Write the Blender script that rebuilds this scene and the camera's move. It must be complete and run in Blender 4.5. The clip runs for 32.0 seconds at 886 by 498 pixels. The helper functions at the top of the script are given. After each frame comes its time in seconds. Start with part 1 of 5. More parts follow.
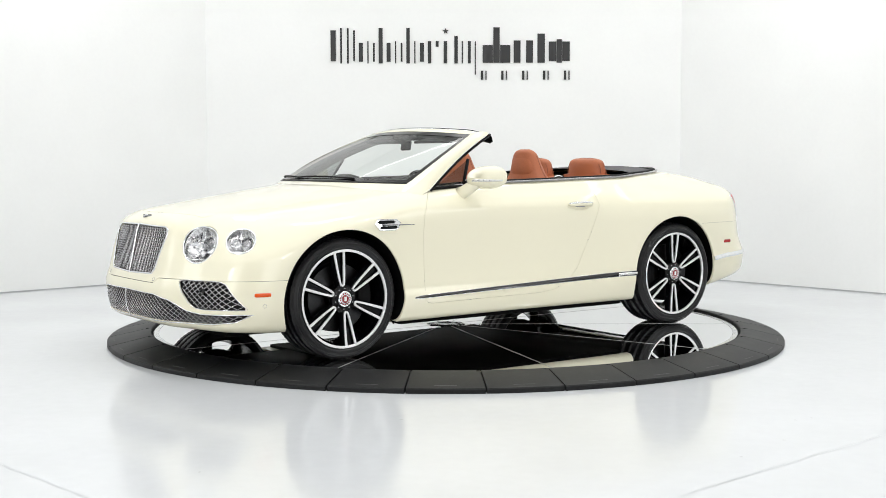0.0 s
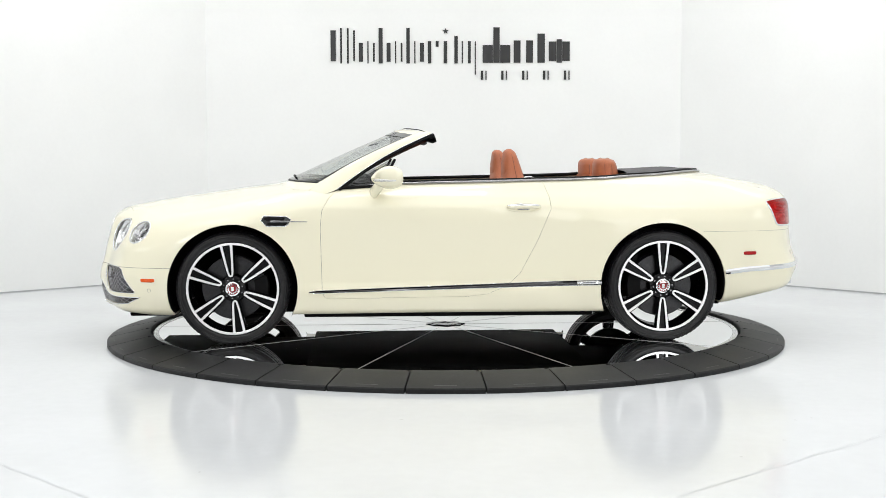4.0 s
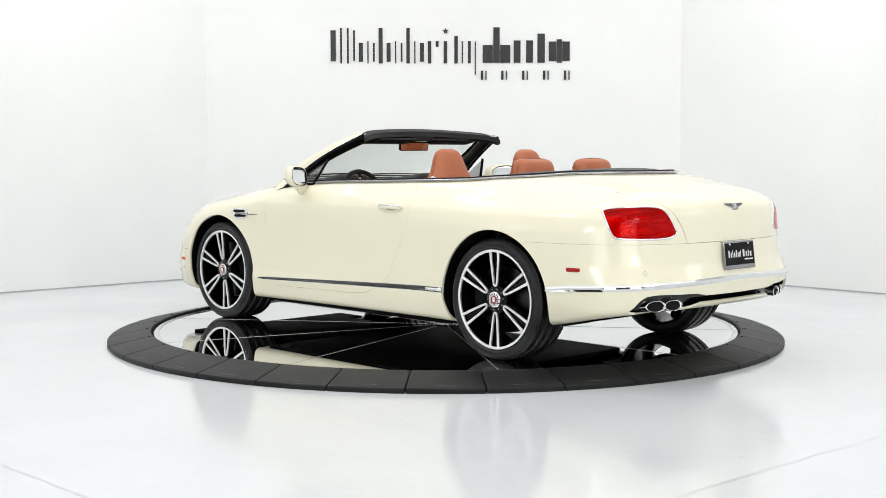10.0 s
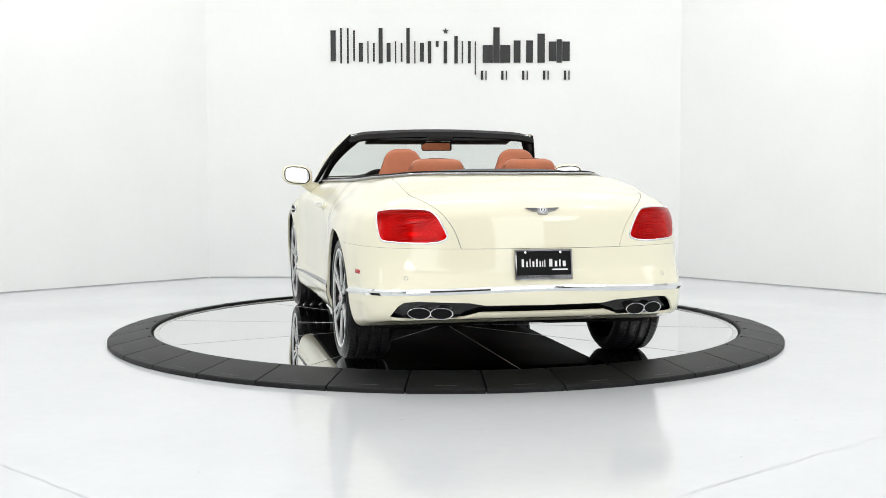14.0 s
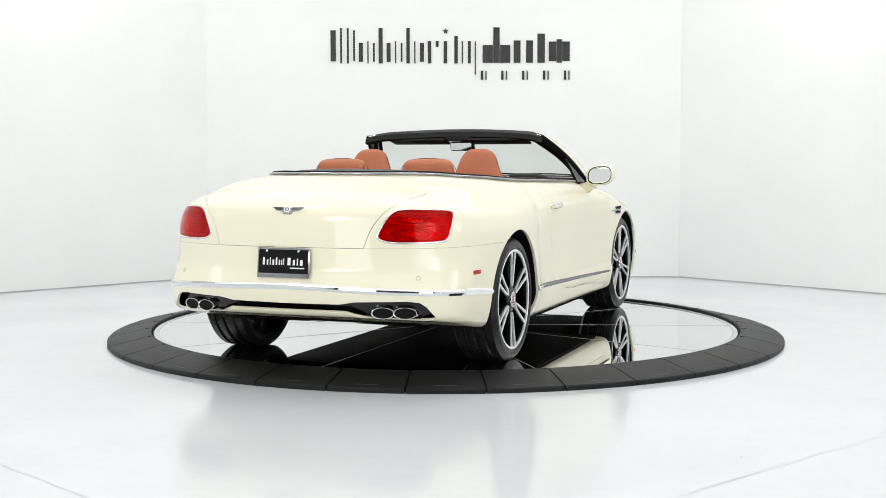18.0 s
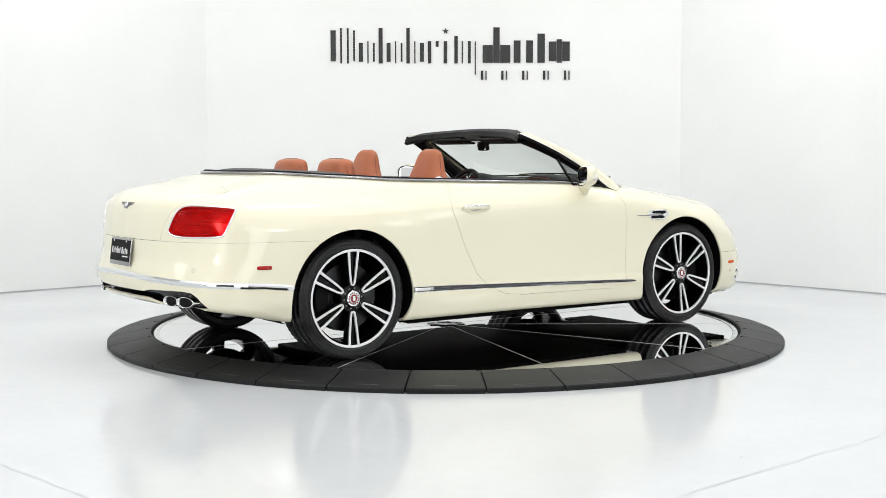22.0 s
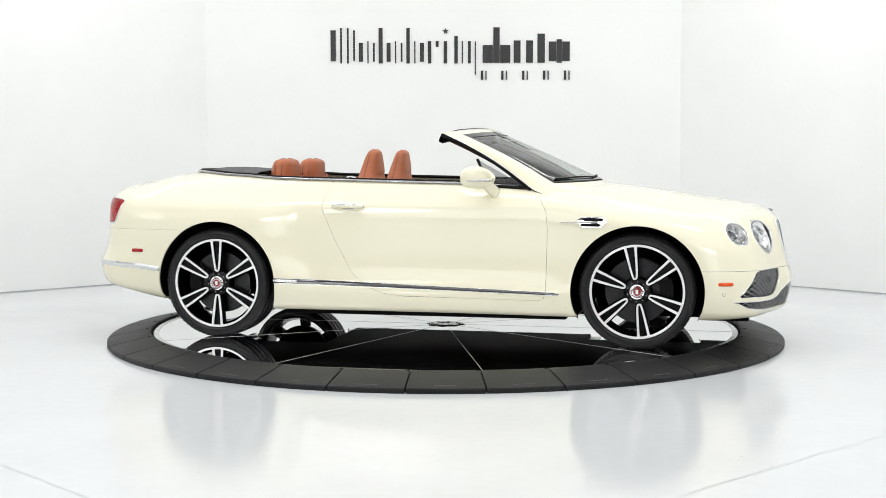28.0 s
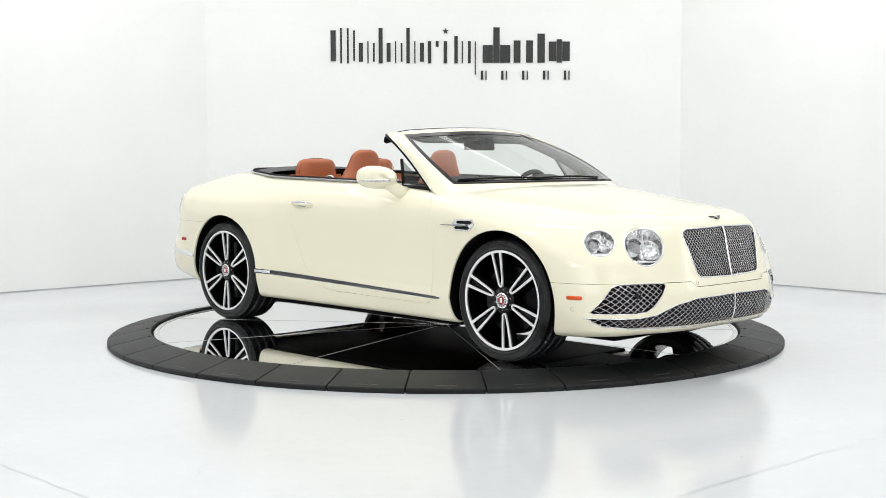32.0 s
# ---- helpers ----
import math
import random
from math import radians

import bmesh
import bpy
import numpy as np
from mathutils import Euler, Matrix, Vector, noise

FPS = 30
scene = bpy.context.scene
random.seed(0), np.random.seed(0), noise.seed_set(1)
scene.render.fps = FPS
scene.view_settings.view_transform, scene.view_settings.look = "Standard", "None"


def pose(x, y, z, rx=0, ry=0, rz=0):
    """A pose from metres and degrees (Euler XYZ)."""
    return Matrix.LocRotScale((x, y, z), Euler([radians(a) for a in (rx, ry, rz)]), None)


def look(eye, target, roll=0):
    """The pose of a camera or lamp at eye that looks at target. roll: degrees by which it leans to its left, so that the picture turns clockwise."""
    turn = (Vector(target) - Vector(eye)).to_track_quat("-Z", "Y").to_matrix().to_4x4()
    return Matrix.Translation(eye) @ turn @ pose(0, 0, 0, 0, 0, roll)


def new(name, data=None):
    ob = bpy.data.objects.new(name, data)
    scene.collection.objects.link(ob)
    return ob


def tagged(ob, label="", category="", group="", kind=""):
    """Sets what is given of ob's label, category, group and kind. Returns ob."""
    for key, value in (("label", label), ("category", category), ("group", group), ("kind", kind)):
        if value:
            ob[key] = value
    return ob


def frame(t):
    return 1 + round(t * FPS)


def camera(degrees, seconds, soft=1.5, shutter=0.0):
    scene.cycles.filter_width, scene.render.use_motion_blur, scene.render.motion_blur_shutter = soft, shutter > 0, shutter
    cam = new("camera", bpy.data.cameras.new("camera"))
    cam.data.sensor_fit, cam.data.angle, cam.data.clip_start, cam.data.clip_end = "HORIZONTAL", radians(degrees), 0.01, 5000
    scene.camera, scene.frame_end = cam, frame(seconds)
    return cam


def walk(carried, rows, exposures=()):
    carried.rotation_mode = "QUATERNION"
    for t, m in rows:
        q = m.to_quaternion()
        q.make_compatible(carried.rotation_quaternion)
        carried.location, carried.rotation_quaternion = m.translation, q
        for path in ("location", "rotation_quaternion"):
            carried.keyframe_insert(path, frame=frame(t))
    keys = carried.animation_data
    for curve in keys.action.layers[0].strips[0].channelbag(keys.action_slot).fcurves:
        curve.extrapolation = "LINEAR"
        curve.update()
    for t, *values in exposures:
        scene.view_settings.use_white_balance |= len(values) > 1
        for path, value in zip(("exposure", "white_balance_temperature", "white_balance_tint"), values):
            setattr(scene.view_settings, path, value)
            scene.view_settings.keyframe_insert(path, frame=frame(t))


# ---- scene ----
cam = camera(39.25, 32.0, soft=0.6)
EYE = (0.0, -8.803, 1.181)
PITCH, YAW, ROLL = -4.194, 0.12, -0.06
view = Matrix.Translation(EYE) @ Matrix.Rotation(radians(YAW), 4, "Z") @ Matrix.Rotation(radians(90 + PITCH), 4, "X") @ Matrix.Rotation(radians(ROLL), 4, "Z")
walk(cam, [(0.0, view), (32.0, view)], [(0.0, 0.52), (32.0, 0.52)])

# ---- light: a white photo booth lit by softboxes and added unseen fill lamps ----
world = bpy.data.worlds.new("booth")
scene.world = world
world.use_nodes = True
world.node_tree.nodes["Background"].inputs[0].default_value = (0.9, 0.95, 1.0, 1)
world.node_tree.nodes["Background"].inputs[1].default_value = 0.05


def area_lamp(x, y, z, sx, sy, watts, aim=(0, 0, 0.6), spread=180, shape="RECTANGLE"):
    data = bpy.data.lights.new("soft_area", "AREA")
    data.shape, data.size, data.size_y, data.energy = shape, sx, sy, watts
    data.color = (0.99, 0.985, 0.978)
    data.spread = radians(spread)
    ob = new("area_light", data)
    ob.matrix_world = look((x, y, z), aim)
    return ob


# added overhead fill: one large unseen lamp across the whole ceiling
area_lamp(0.0, -2.6, 4.02, 9.5, 10.5, 140, (0, -2.6, 0))
# added frontal fill: two large unseen lamps, on either side of the camera
for lx in (-3.5, 3.5):
    area_lamp(lx, -10.2, 2.0, 3.8, 3.2, 72, (lx * 0.4, 0, 1.0))
# added unseen strip lamps that brighten the back and side walls
for lx, ly, ax, ay, length, w in ((0.0, 2.5, 0.0, 4.0, 4.4, 11), (-3.5, 1.5, -4.6, 2.7, 4.2, 13), (3.4, 1.2, 4.5, 2.3, 4.2, 15)):
    area_lamp(lx, ly, 3.9, length, 0.4, w, (ax, ay, 1.2))
# small bright softboxes that hang below it
for lx, ly, sx, sy, w in ((-1.9, 0.6, 0.9, 0.4, 7), (1.9, 0.6, 0.9, 0.4, 7), (0.0, -1.3, 1.2, 0.4, 9), (-2.6, -2.6, 0.5, 1.1, 8), (2.6, -2.6, 0.5, 1.1, 8)):
    area_lamp(lx, ly, 3.85, sx, sy, w, (lx * 0.8, ly, 0))
# standing softboxes in front of the car, beside and behind the camera
for lx, ly, lz, sx, sy, w, aim in (
        (-3.6, -6.9, 2.1, 1.3, 1.1, 17, (-0.6, 0.0, 0.6)),
        (3.6, -6.9, 2.1, 1.3, 1.1, 17, (0.6, 0.0, 0.6)),
        (-5.4, -2.6, 2.0, 1.1, 1.1, 6, (-1.0, 0.5, 0.5)),
        (5.4, -2.6, 2.0, 1.1, 1.1, 6, (1.0, 0.5, 0.5))):
    area_lamp(lx, ly, lz, sx, sy, w, aim, shape="ELLIPSE")
# ---- materials ----
def mat(name, color, rough=0.5, metal=0.0, coat=0.0, ior=1.5, emit=0.0, grain=0.0, scale=40.0, bump=0.0, stain=0.0, transmission=0.0, alpha=1.0, spec=0.5, coat_rough=0.03):
    m = bpy.data.materials.new(name)
    m.use_nodes = True
    nt = m.node_tree
    b = nt.nodes["Principled BSDF"]
    b.inputs["Base Color"].default_value = (*color, 1)
    b.inputs["Roughness"].default_value = rough
    b.inputs["Metallic"].default_value = metal
    b.inputs["Coat Weight"].default_value = coat
    b.inputs["Coat Roughness"].default_value = coat_rough
    b.inputs["IOR"].default_value = ior
    b.inputs["Specular IOR Level"].default_value = spec
    b.inputs["Transmission Weight"].default_value = transmission
    b.inputs["Alpha"].default_value = alpha
    if emit:
        b.inputs["Emission Color"].default_value = (*color, 1)
        b.inputs["Emission Strength"].default_value = emit
    if grain or stain or bump:
        co = nt.nodes.new("ShaderNodeTexCoord")
        n = nt.nodes.new("ShaderNodeTexNoise")
        n.inputs["Scale"].default_value, n.inputs["Detail"].default_value = scale, 6
        nt.links.new(co.outputs["Object"], n.inputs["Vector"])
        if grain or stain:
            big = nt.nodes.new("ShaderNodeTexNoise")
            big.inputs["Scale"].default_value, big.inputs["Detail"].default_value = scale * 0.06, 4
            nt.links.new(co.outputs["Object"], big.inputs["Vector"])
            mixes = []
            src = None
            for tex, amount in ((n, grain), (big, stain)):
                ramp = nt.nodes.new("ShaderNodeMapRange")
                ramp.inputs[1].default_value, ramp.inputs[2].default_value = 0.3, 0.7
                ramp.inputs[3].default_value, ramp.inputs[4].default_value = 1 - amount, 1 + amount * 0.3
                nt.links.new(tex.outputs["Fac"], ramp.inputs[0])
                mul = nt.nodes.new("ShaderNodeVectorMath")
                mul.operation = "SCALE"
                if src is None:
                    mul.inputs[0].default_value = color
                else:
                    nt.links.new(src, mul.inputs[0])
                nt.links.new(ramp.outputs[0], mul.inputs["Scale"])
                src = mul.outputs[0]
            nt.links.new(src, b.inputs["Base Color"])
            rr = nt.nodes.new("ShaderNodeMapRange")
            rr.inputs[3].default_value, rr.inputs[4].default_value = max(rough * 0.8, 0), min(rough * 1.2, 1)
            nt.links.new(big.outputs["Fac"], rr.inputs[0])
            nt.links.new(rr.outputs[0], b.inputs["Roughness"])
        if bump:
            bp = nt.nodes.new("ShaderNodeBump")
            bp.inputs["Strength"].default_value, bp.inputs["Distance"].default_value = bump, 0.002
            nt.links.new(n.outputs["Fac"], bp.inputs["Height"])
            nt.links.new(bp.outputs[0], b.inputs["Normal"])
    return m


M_WALL = mat("white wall paint", (0.86, 0.87, 0.86), 0.7, grain=0.01, stain=0.02, scale=30, bump=0.03)
M_FLOOR = mat("white epoxy floor", (0.735, 0.757, 0.777), 0.13, grain=0.02, stain=0.05, scale=14, bump=0.015)
M_CEIL = mat("white bounce ceiling", (0.78, 0.78, 0.78), 0.8, stain=0.1, scale=20)
M_BACK = mat("dark grey reflection backdrop", (0.07, 0.07, 0.072), 0.8, grain=0.1, stain=0.15, scale=20)
M_BASE = mat("grey wall base shade", (0.45, 0.46, 0.47), 0.6, stain=0.2, scale=30)
M_CRACK = mat("floor joint filler", (0.50, 0.52, 0.54), 0.6)
M_SPECK = mat("floor scuffs", (0.3, 0.3, 0.3), 0.7)
M_RUBBER = mat("black ramp rubber", (0.014, 0.0145, 0.015), 0.46, grain=0.3, stain=0.3, scale=60, bump=0.14, spec=0.2)
M_RAMP_EDGE = mat("worn rubber lettering", (0.09, 0.09, 0.09), 0.6)
M_MIRROR = mat("mirror polished platform", (0.86, 0.87, 0.88), 0.015, metal=1.0, stain=0.03, scale=20)
M_SEAM = mat("platform seam", (0.5, 0.5, 0.5), 0.35, metal=0.6)
M_STEEL = mat("brushed steel rim", (0.78, 0.79, 0.80), 0.22, metal=1.0, grain=0.1, scale=120)
M_LOGO = mat("dark grey sign vinyl", (0.02, 0.02, 0.021), 0.5)
M_PAINT = mat("cream car paint", (0.862, 0.824, 0.637), 0.45, coat=1.0, spec=0.3)
M_BLACK = mat("matt black plastic", (0.005, 0.005, 0.0055), 0.6, grain=0.2, scale=150, bump=0.05, spec=0.15)
M_UNDER = mat("underbody shield", (0.003, 0.003, 0.003), 0.7, grain=0.3, scale=30, spec=0.05)
M_GLOSSBLACK = mat("gloss black plastic", (0.004, 0.004, 0.0045), 0.10, spec=0.4)
M_CHROME = mat("chrome", (0.80, 0.81, 0.82), 0.05, metal=1.0)
M_MESH = mat("smoked chrome lattice", (0.56, 0.56, 0.57), 0.14, metal=1.0)
M_SILL = mat("sill chrome with dark reflection", (0.08, 0.08, 0.083), 0.10, metal=1.0)
M_DARKCHROME = mat("dark chrome", (0.35, 0.35, 0.36), 0.12, metal=1.0)
M_TYRE = mat("tyre rubber", (0.010, 0.010, 0.011), 0.34, grain=0.25, stain=0.15, scale=90, bump=0.08, spec=0.32)
M_RIM = mat("machined alloy", (0.90, 0.90, 0.90), 0.34, metal=0.7, grain=0.05, scale=200)
M_RIMBLACK = mat("gloss black alloy", (0.0025, 0.0025, 0.003), 0.22, spec=0.2)
M_DISC = mat("brake disc steel", (0.05, 0.05, 0.052), 0.30, metal=1.0, grain=0.2, scale=100)
M_LEATHER = mat("tan leather", (0.46, 0.135, 0.052), 0.48, grain=0.12, stain=0.12, scale=120, bump=0.18)
M_STITCH = mat("dark tan seam", (0.20, 0.06, 0.03), 0.6)
M_DARKLEATHER = mat("black leather trim", (0.008, 0.008, 0.008), 0.5, grain=0.15, scale=120, bump=0.12, spec=0.25)
M_WOOD = mat("dark red-brown veneer", (0.09, 0.028, 0.014), 0.15, coat=0.8, grain=0.4, scale=25)
M_CANVAS = mat("dark grey roof cloth", (0.12, 0.12, 0.124), 0.9, grain=0.3, stain=0.15, scale=300, bump=0.25)
M_CARPET = mat("dark brown carpet", (0.05, 0.025, 0.018), 0.95, grain=0.3, scale=200, bump=0.3)
M_REFLECTOR = mat("lamp reflector", (0.93, 0.93, 0.94), 0.24, metal=1.0)
M_REDMARK = mat("red reflector", (0.38, 0.006, 0.008), 0.2, coat=0.25, spec=0.3)
M_AMBER = mat("amber marker", (0.72, 0.085, 0.006), 0.2, coat=0.25, spec=0.3)
M_CAPRED = mat("dark red enamel", (0.25, 0.015, 0.02), 0.15, coat=1.0)
M_INDICATOR = mat("clear indicator lens", (0.72, 0.72, 0.70), 0.12, coat=0.8, grain=0.3, scale=60)
M_WHITE = mat("white print", (0.8, 0.8, 0.8), 0.4)
# ---- mesh tools ----
def mesh_from(name, verts, faces, material, smooth=True, normals=None):
    me = bpy.data.meshes.new(name)
    me.from_pydata([tuple(v) for v in verts], [], [tuple(f) for f in faces])
    me.materials.append(material)
    me.update()
    if smooth:
        me.polygons.foreach_set("use_smooth", [True] * len(me.polygons))
        if normals is not None:
            me.normals_split_custom_set_from_vertices([tuple(n) for n in normals])
    return me


def part_me(name, me, parent, label="", m=None):
    ob = new(name, me)
    if parent is not None:
        ob.parent = parent
    if m is not None:
        ob.matrix_basis = m
    return tagged(ob, label)


def part(name, bm, material, parent, label="", m=None, smooth=30):
    me = bpy.data.meshes.new(name)
    bmesh.ops.recalc_face_normals(bm, faces=bm.faces)
    bm.to_mesh(me)
    bm.free()
    me.materials.append(material)
    if smooth:
        me.polygons.foreach_set("use_smooth", [True] * len(me.polygons))
        me.set_sharp_from_angle(angle=radians(smooth))
    return part_me(name, me, parent, label, m)


def empty(name, m=None):
    ob = new(name)
    ob.empty_display_size = 0.2
    if m is not None:
        ob.matrix_basis = m
    return ob


def box_bm(sx, sy, sz, bevel=0.0, at=(0, 0, 0), seg=2):
    bm = bmesh.new()
    bmesh.ops.create_cube(bm, size=1, matrix=Matrix.Translation(at) @ Matrix.Diagonal((sx, sy, sz, 1)))
    if bevel:
        bmesh.ops.bevel(bm, geom=bm.edges[:], offset=bevel, segments=seg, profile=0.6, affect="EDGES")
    return bm


def lathe_bm(profile, n=48, closed=False):
    """Turns (radius, height) pairs round the z axis."""
    bm = bmesh.new()
    rings = [[bm.verts.new((r * math.cos(2 * math.pi * k / n), r * math.sin(2 * math.pi * k / n), z)) for k in range(n)] for r, z in profile]
    pairs = list(zip(rings, rings[1:])) + ([(rings[-1], rings[0])] if closed else [])
    for a, b in pairs:
        for k in range(n):
            bm.faces.new((a[k], a[(k + 1) % n], b[(k + 1) % n], b[k]))
    bmesh.ops.remove_doubles(bm, verts=bm.verts, dist=1e-6)
    return bm


def tube(path, radius, n=8, closed=False, squash=1.0, up=(0, 0, 1), ends=True):
    """Verts and faces of a round or flattened bar along a path; radius may be a list."""
    path = [Vector(p) for p in path]
    verts, faces = [], []
    count = len(path)
    for i, p in enumerate(path):
        a, b = (path[i - 1], path[(i + 1) % count]) if closed else (path[max(i - 1, 0)], path[min(i + 1, count - 1)])
        t = (b - a).normalized()
        s = t.cross(Vector(up))
        s = s.normalized() if s.length > 1e-5 else Vector((1, 0, 0))
        u = s.cross(t).normalized()
        r = radius[i] if isinstance(radius, (list, tuple)) else radius
        for k in range(n):
            c = 2 * math.pi * (k + 0.5) / n
            verts.append(p + s * (r * squash * math.cos(c)) + u * (r * math.sin(c)))
    for i in range(count if closed else count - 1):
        j = (i + 1) % count
        for k in range(n):
            faces.append((i * n + k, i * n + (k + 1) % n, j * n + (k + 1) % n, j * n + k))
    if ends and not closed:
        faces.append(tuple(range(n))[::-1])
        faces.append(tuple((count - 1) * n + k for k in range(n)))
    return verts, faces


def merge(pieces):
    verts, faces = [], []
    for v, f in pieces:
        o = len(verts)
        verts += list(v)
        faces += [tuple(i + o for i in q) for q in f]
    return verts, faces


def grid_faces(nu, nv, wrap_u=False, flip=False):
    out = []
    for i in range(nu if wrap_u else nu - 1):
        for j in range(nv - 1):
            q = (i * nv + j, ((i + 1) % nu) * nv + j, ((i + 1) % nu) * nv + j + 1, i * nv + j + 1)
            out.append(q[::-1] if flip else q)
    return out


def curve(*points):
    """A smooth function through (x, y) points that does not overshoot."""
    pts = sorted(points)
    xs, ys = np.array([p[0] for p in pts], float), np.array([p[1] for p in pts], float)
    h, d = np.diff(xs), np.diff(ys) / np.diff(xs)
    m = np.zeros_like(xs)
    m[1:-1] = np.where(d[:-1] * d[1:] > 0, 2 * d[:-1] * d[1:] / (d[:-1] + d[1:] + 1e-12), 0)
    m[0], m[-1] = d[0], d[-1]

    def value(x):
        x = np.asarray(x, float)
        i = np.clip(np.searchsorted(xs, x) - 1, 0, len(xs) - 2)
        t = np.clip((x - xs[i]) / h[i], -0.5, 1.5)
        t2, t3 = t * t, t * t * t
        return (2 * t3 - 3 * t2 + 1) * ys[i] + (t3 - 2 * t2 + t) * h[i] * m[i] + (3 * t2 - 2 * t3) * ys[i + 1] + (t3 - t2) * h[i] * m[i + 1]
    return value


def smax(a, b, k):
    h = np.maximum(k - np.abs(a - b), 0) / k
    return np.maximum(a, b) + h * h * k * 0.25
# ---- the booth ----
FLOOR_Z, WALL_H = -0.06, 4.1


def wall(name, a, b, height, thick=0.15, material=M_WALL, label="smooth white painted booth wall"):
    a, b = Vector((*a, 0)), Vector((*b, 0))
    t = (b - a).normalized()
    n = Vector((t.y, -t.x, 0))
    bm = bmesh.new()
    pts = [a, b, b - n * thick, a - n * thick]
    lo = [bm.verts.new((p.x, p.y, FLOOR_Z)) for p in pts]
    hi = [bm.verts.new((p.x, p.y, height)) for p in pts]
    for i in range(4):
        bm.faces.new((lo[i], lo[(i + 1) % 4], hi[(i + 1) % 4], hi[i]))
    bm.faces.new(lo), bm.faces.new(hi)
    ob = part(name, bm, material, None, smooth=0)
    return tagged(ob, label, "wall", kind="structure")


# plan of the booth: back wall with two splayed side walls, closed behind the camera
CORNERS = [(-2.46, 4.06), (2.42, 4.06), (6.2, 0.15), (6.2, -10.5), (-6.2, -10.5), (-6.2, 0.66)]
for wname, i in (("wall_north", 0), ("wall_northeast", 1), ("wall_east", 2), ("wall_south", 3), ("wall_west", 4), ("wall_northwest", 5)):
    # unseen south wall, made dark to give the chrome dark reflections
    if wname == "wall_south":
        wall(wname, CORNERS[i], CORNERS[(i + 1) % 6], WALL_H, material=M_BACK, label="unseen dark wall added behind the camera for reflections")
    else:
        wall(wname, CORNERS[i], CORNERS[(i + 1) % 6], WALL_H)
floor = tagged(part("floor", box_bm(13.2, 15.5, 0.1, at=(0, -3.2, FLOOR_Z - 0.05)), M_FLOOR, None, smooth=0), "glossy white epoxy floor with faint joints", "floor", kind="structure")
# ceiling is out of view; its white bounces fill onto the car
tagged(part("ceiling", box_bm(13.2, 15.5, 0.1, at=(0, -3.2, WALL_H + 0.05)), M_CEIL, None, smooth=0), "unseen white ceiling added to bounce light", "ceiling", kind="structure")


# grey strips that draw the shadow gap where wall meets floor
for i in (0, 1, 5):
    a, b = Vector((*CORNERS[i], 0)), Vector((*CORNERS[(i + 1) % 6], 0))
    t = (b - a).normalized()
    n = Vector((t.y, -t.x, 0))
    bm = box_bm((b - a).length - 0.02, 0.006, 0.012, 0.0)
    ob = part("baseboard", bm, M_BASE, None, m=Matrix.Translation((a + b) / 2 + n * 0.003 + Vector((0, 0, FLOOR_Z + 0.006))) @ Matrix.Rotation(math.atan2(t.y, t.x), 4, "Z"), smooth=0)
    tagged(ob, "thin grey strip for the shadow gap at the foot of the wall", "baseboard", kind="structure")


def flat_strip(path, width, z, jitter=0.0):
    verts, faces = [], []
    for i, (x, y) in enumerate(path):
        a, b = path[max(i - 1, 0)], path[min(i + 1, len(path) - 1)]
        t = Vector((b[0] - a[0], b[1] - a[1])).normalized()
        w = width * (1 + random.uniform(-jitter, jitter))
        verts += [(x - t.y * w, y + t.x * w, z), (x + t.y * w, y - t.x * w, z)]
        if i:
            faces.append((2 * i - 2, 2 * i - 1, 2 * i + 1, 2 * i))
    return verts, faces


# ---- turntable ----
turntable = tagged(empty("turntable", pose(0, 0, 0)), "mirror-topped car turntable with black rubber ramp ring", "turntable")
R_DISC, R_IN, R_OUT = 2.03, 2.045, 2.334
N_RAMP = 34


def ramp_mesh():
    half = math.pi / N_RAMP - 0.0019
    n = 6
    prof = [(R_IN, FLOOR_Z), (R_IN, 0.012), (R_IN + 0.006, 0.018), (R_IN + 0.05, 0.017), (R_OUT - 0.03, -0.026), (R_OUT - 0.006, -0.031), (R_OUT, -0.037), (R_OUT, FLOOR_Z)]
    verts = [(r * math.cos(a), r * math.sin(a), z) for a in np.linspace(-half, half, n) for r, z in prof]
    faces = grid_faces(n, len(prof), flip=True)
    k = len(prof)
    faces += [tuple(range(k)), tuple((n - 1) * k + j for j in range(k))[::-1]]
    me = mesh_from("ramp_tile", verts, faces, M_RUBBER)
    me.set_sharp_from_angle(angle=radians(25))
    return me


ramp = ramp_mesh()
for k in range(N_RAMP):
    a = -90 + k * 360 / N_RAMP
    tile = part_me("ramp_tile", ramp, turntable, "", pose(0, 0, 0, rz=a))
    # worn moulded mark near the outer edge, and a bolt head at the inner corner
    bm = box_bm(0.004, 0.12, 0.0012, at=(R_OUT - 0.045, 0.0, -0.0225))
    for v in bm.verts:
        v.co.z -= (v.co.x - (R_OUT - 0.045)) * 0.17
    part("moulded_mark", bm, M_RAMP_EDGE, tile, smooth=0)
    part("bolt", lathe_bm([(0.0, 0.021), (0.007, 0.021), (0.009, 0.018), (0.009, 0.010)], 10), M_BLACK, tile, m=pose((R_IN + 0.03) * math.cos(0.085), (R_IN + 0.03) * math.sin(0.085), 0))

platform = tagged(empty("platform"), "round mirror-polished rotating platform inside the black ramp ring", "platform")
part("platform_top", lathe_bm([(0.0, 0.0), (0.14, 0.0), (1.0, 0.0), (R_DISC - 0.035, 0.0), (R_DISC - 0.035, -0.04), (0.0, -0.04)], 160), M_MIRROR, platform, smooth=20)
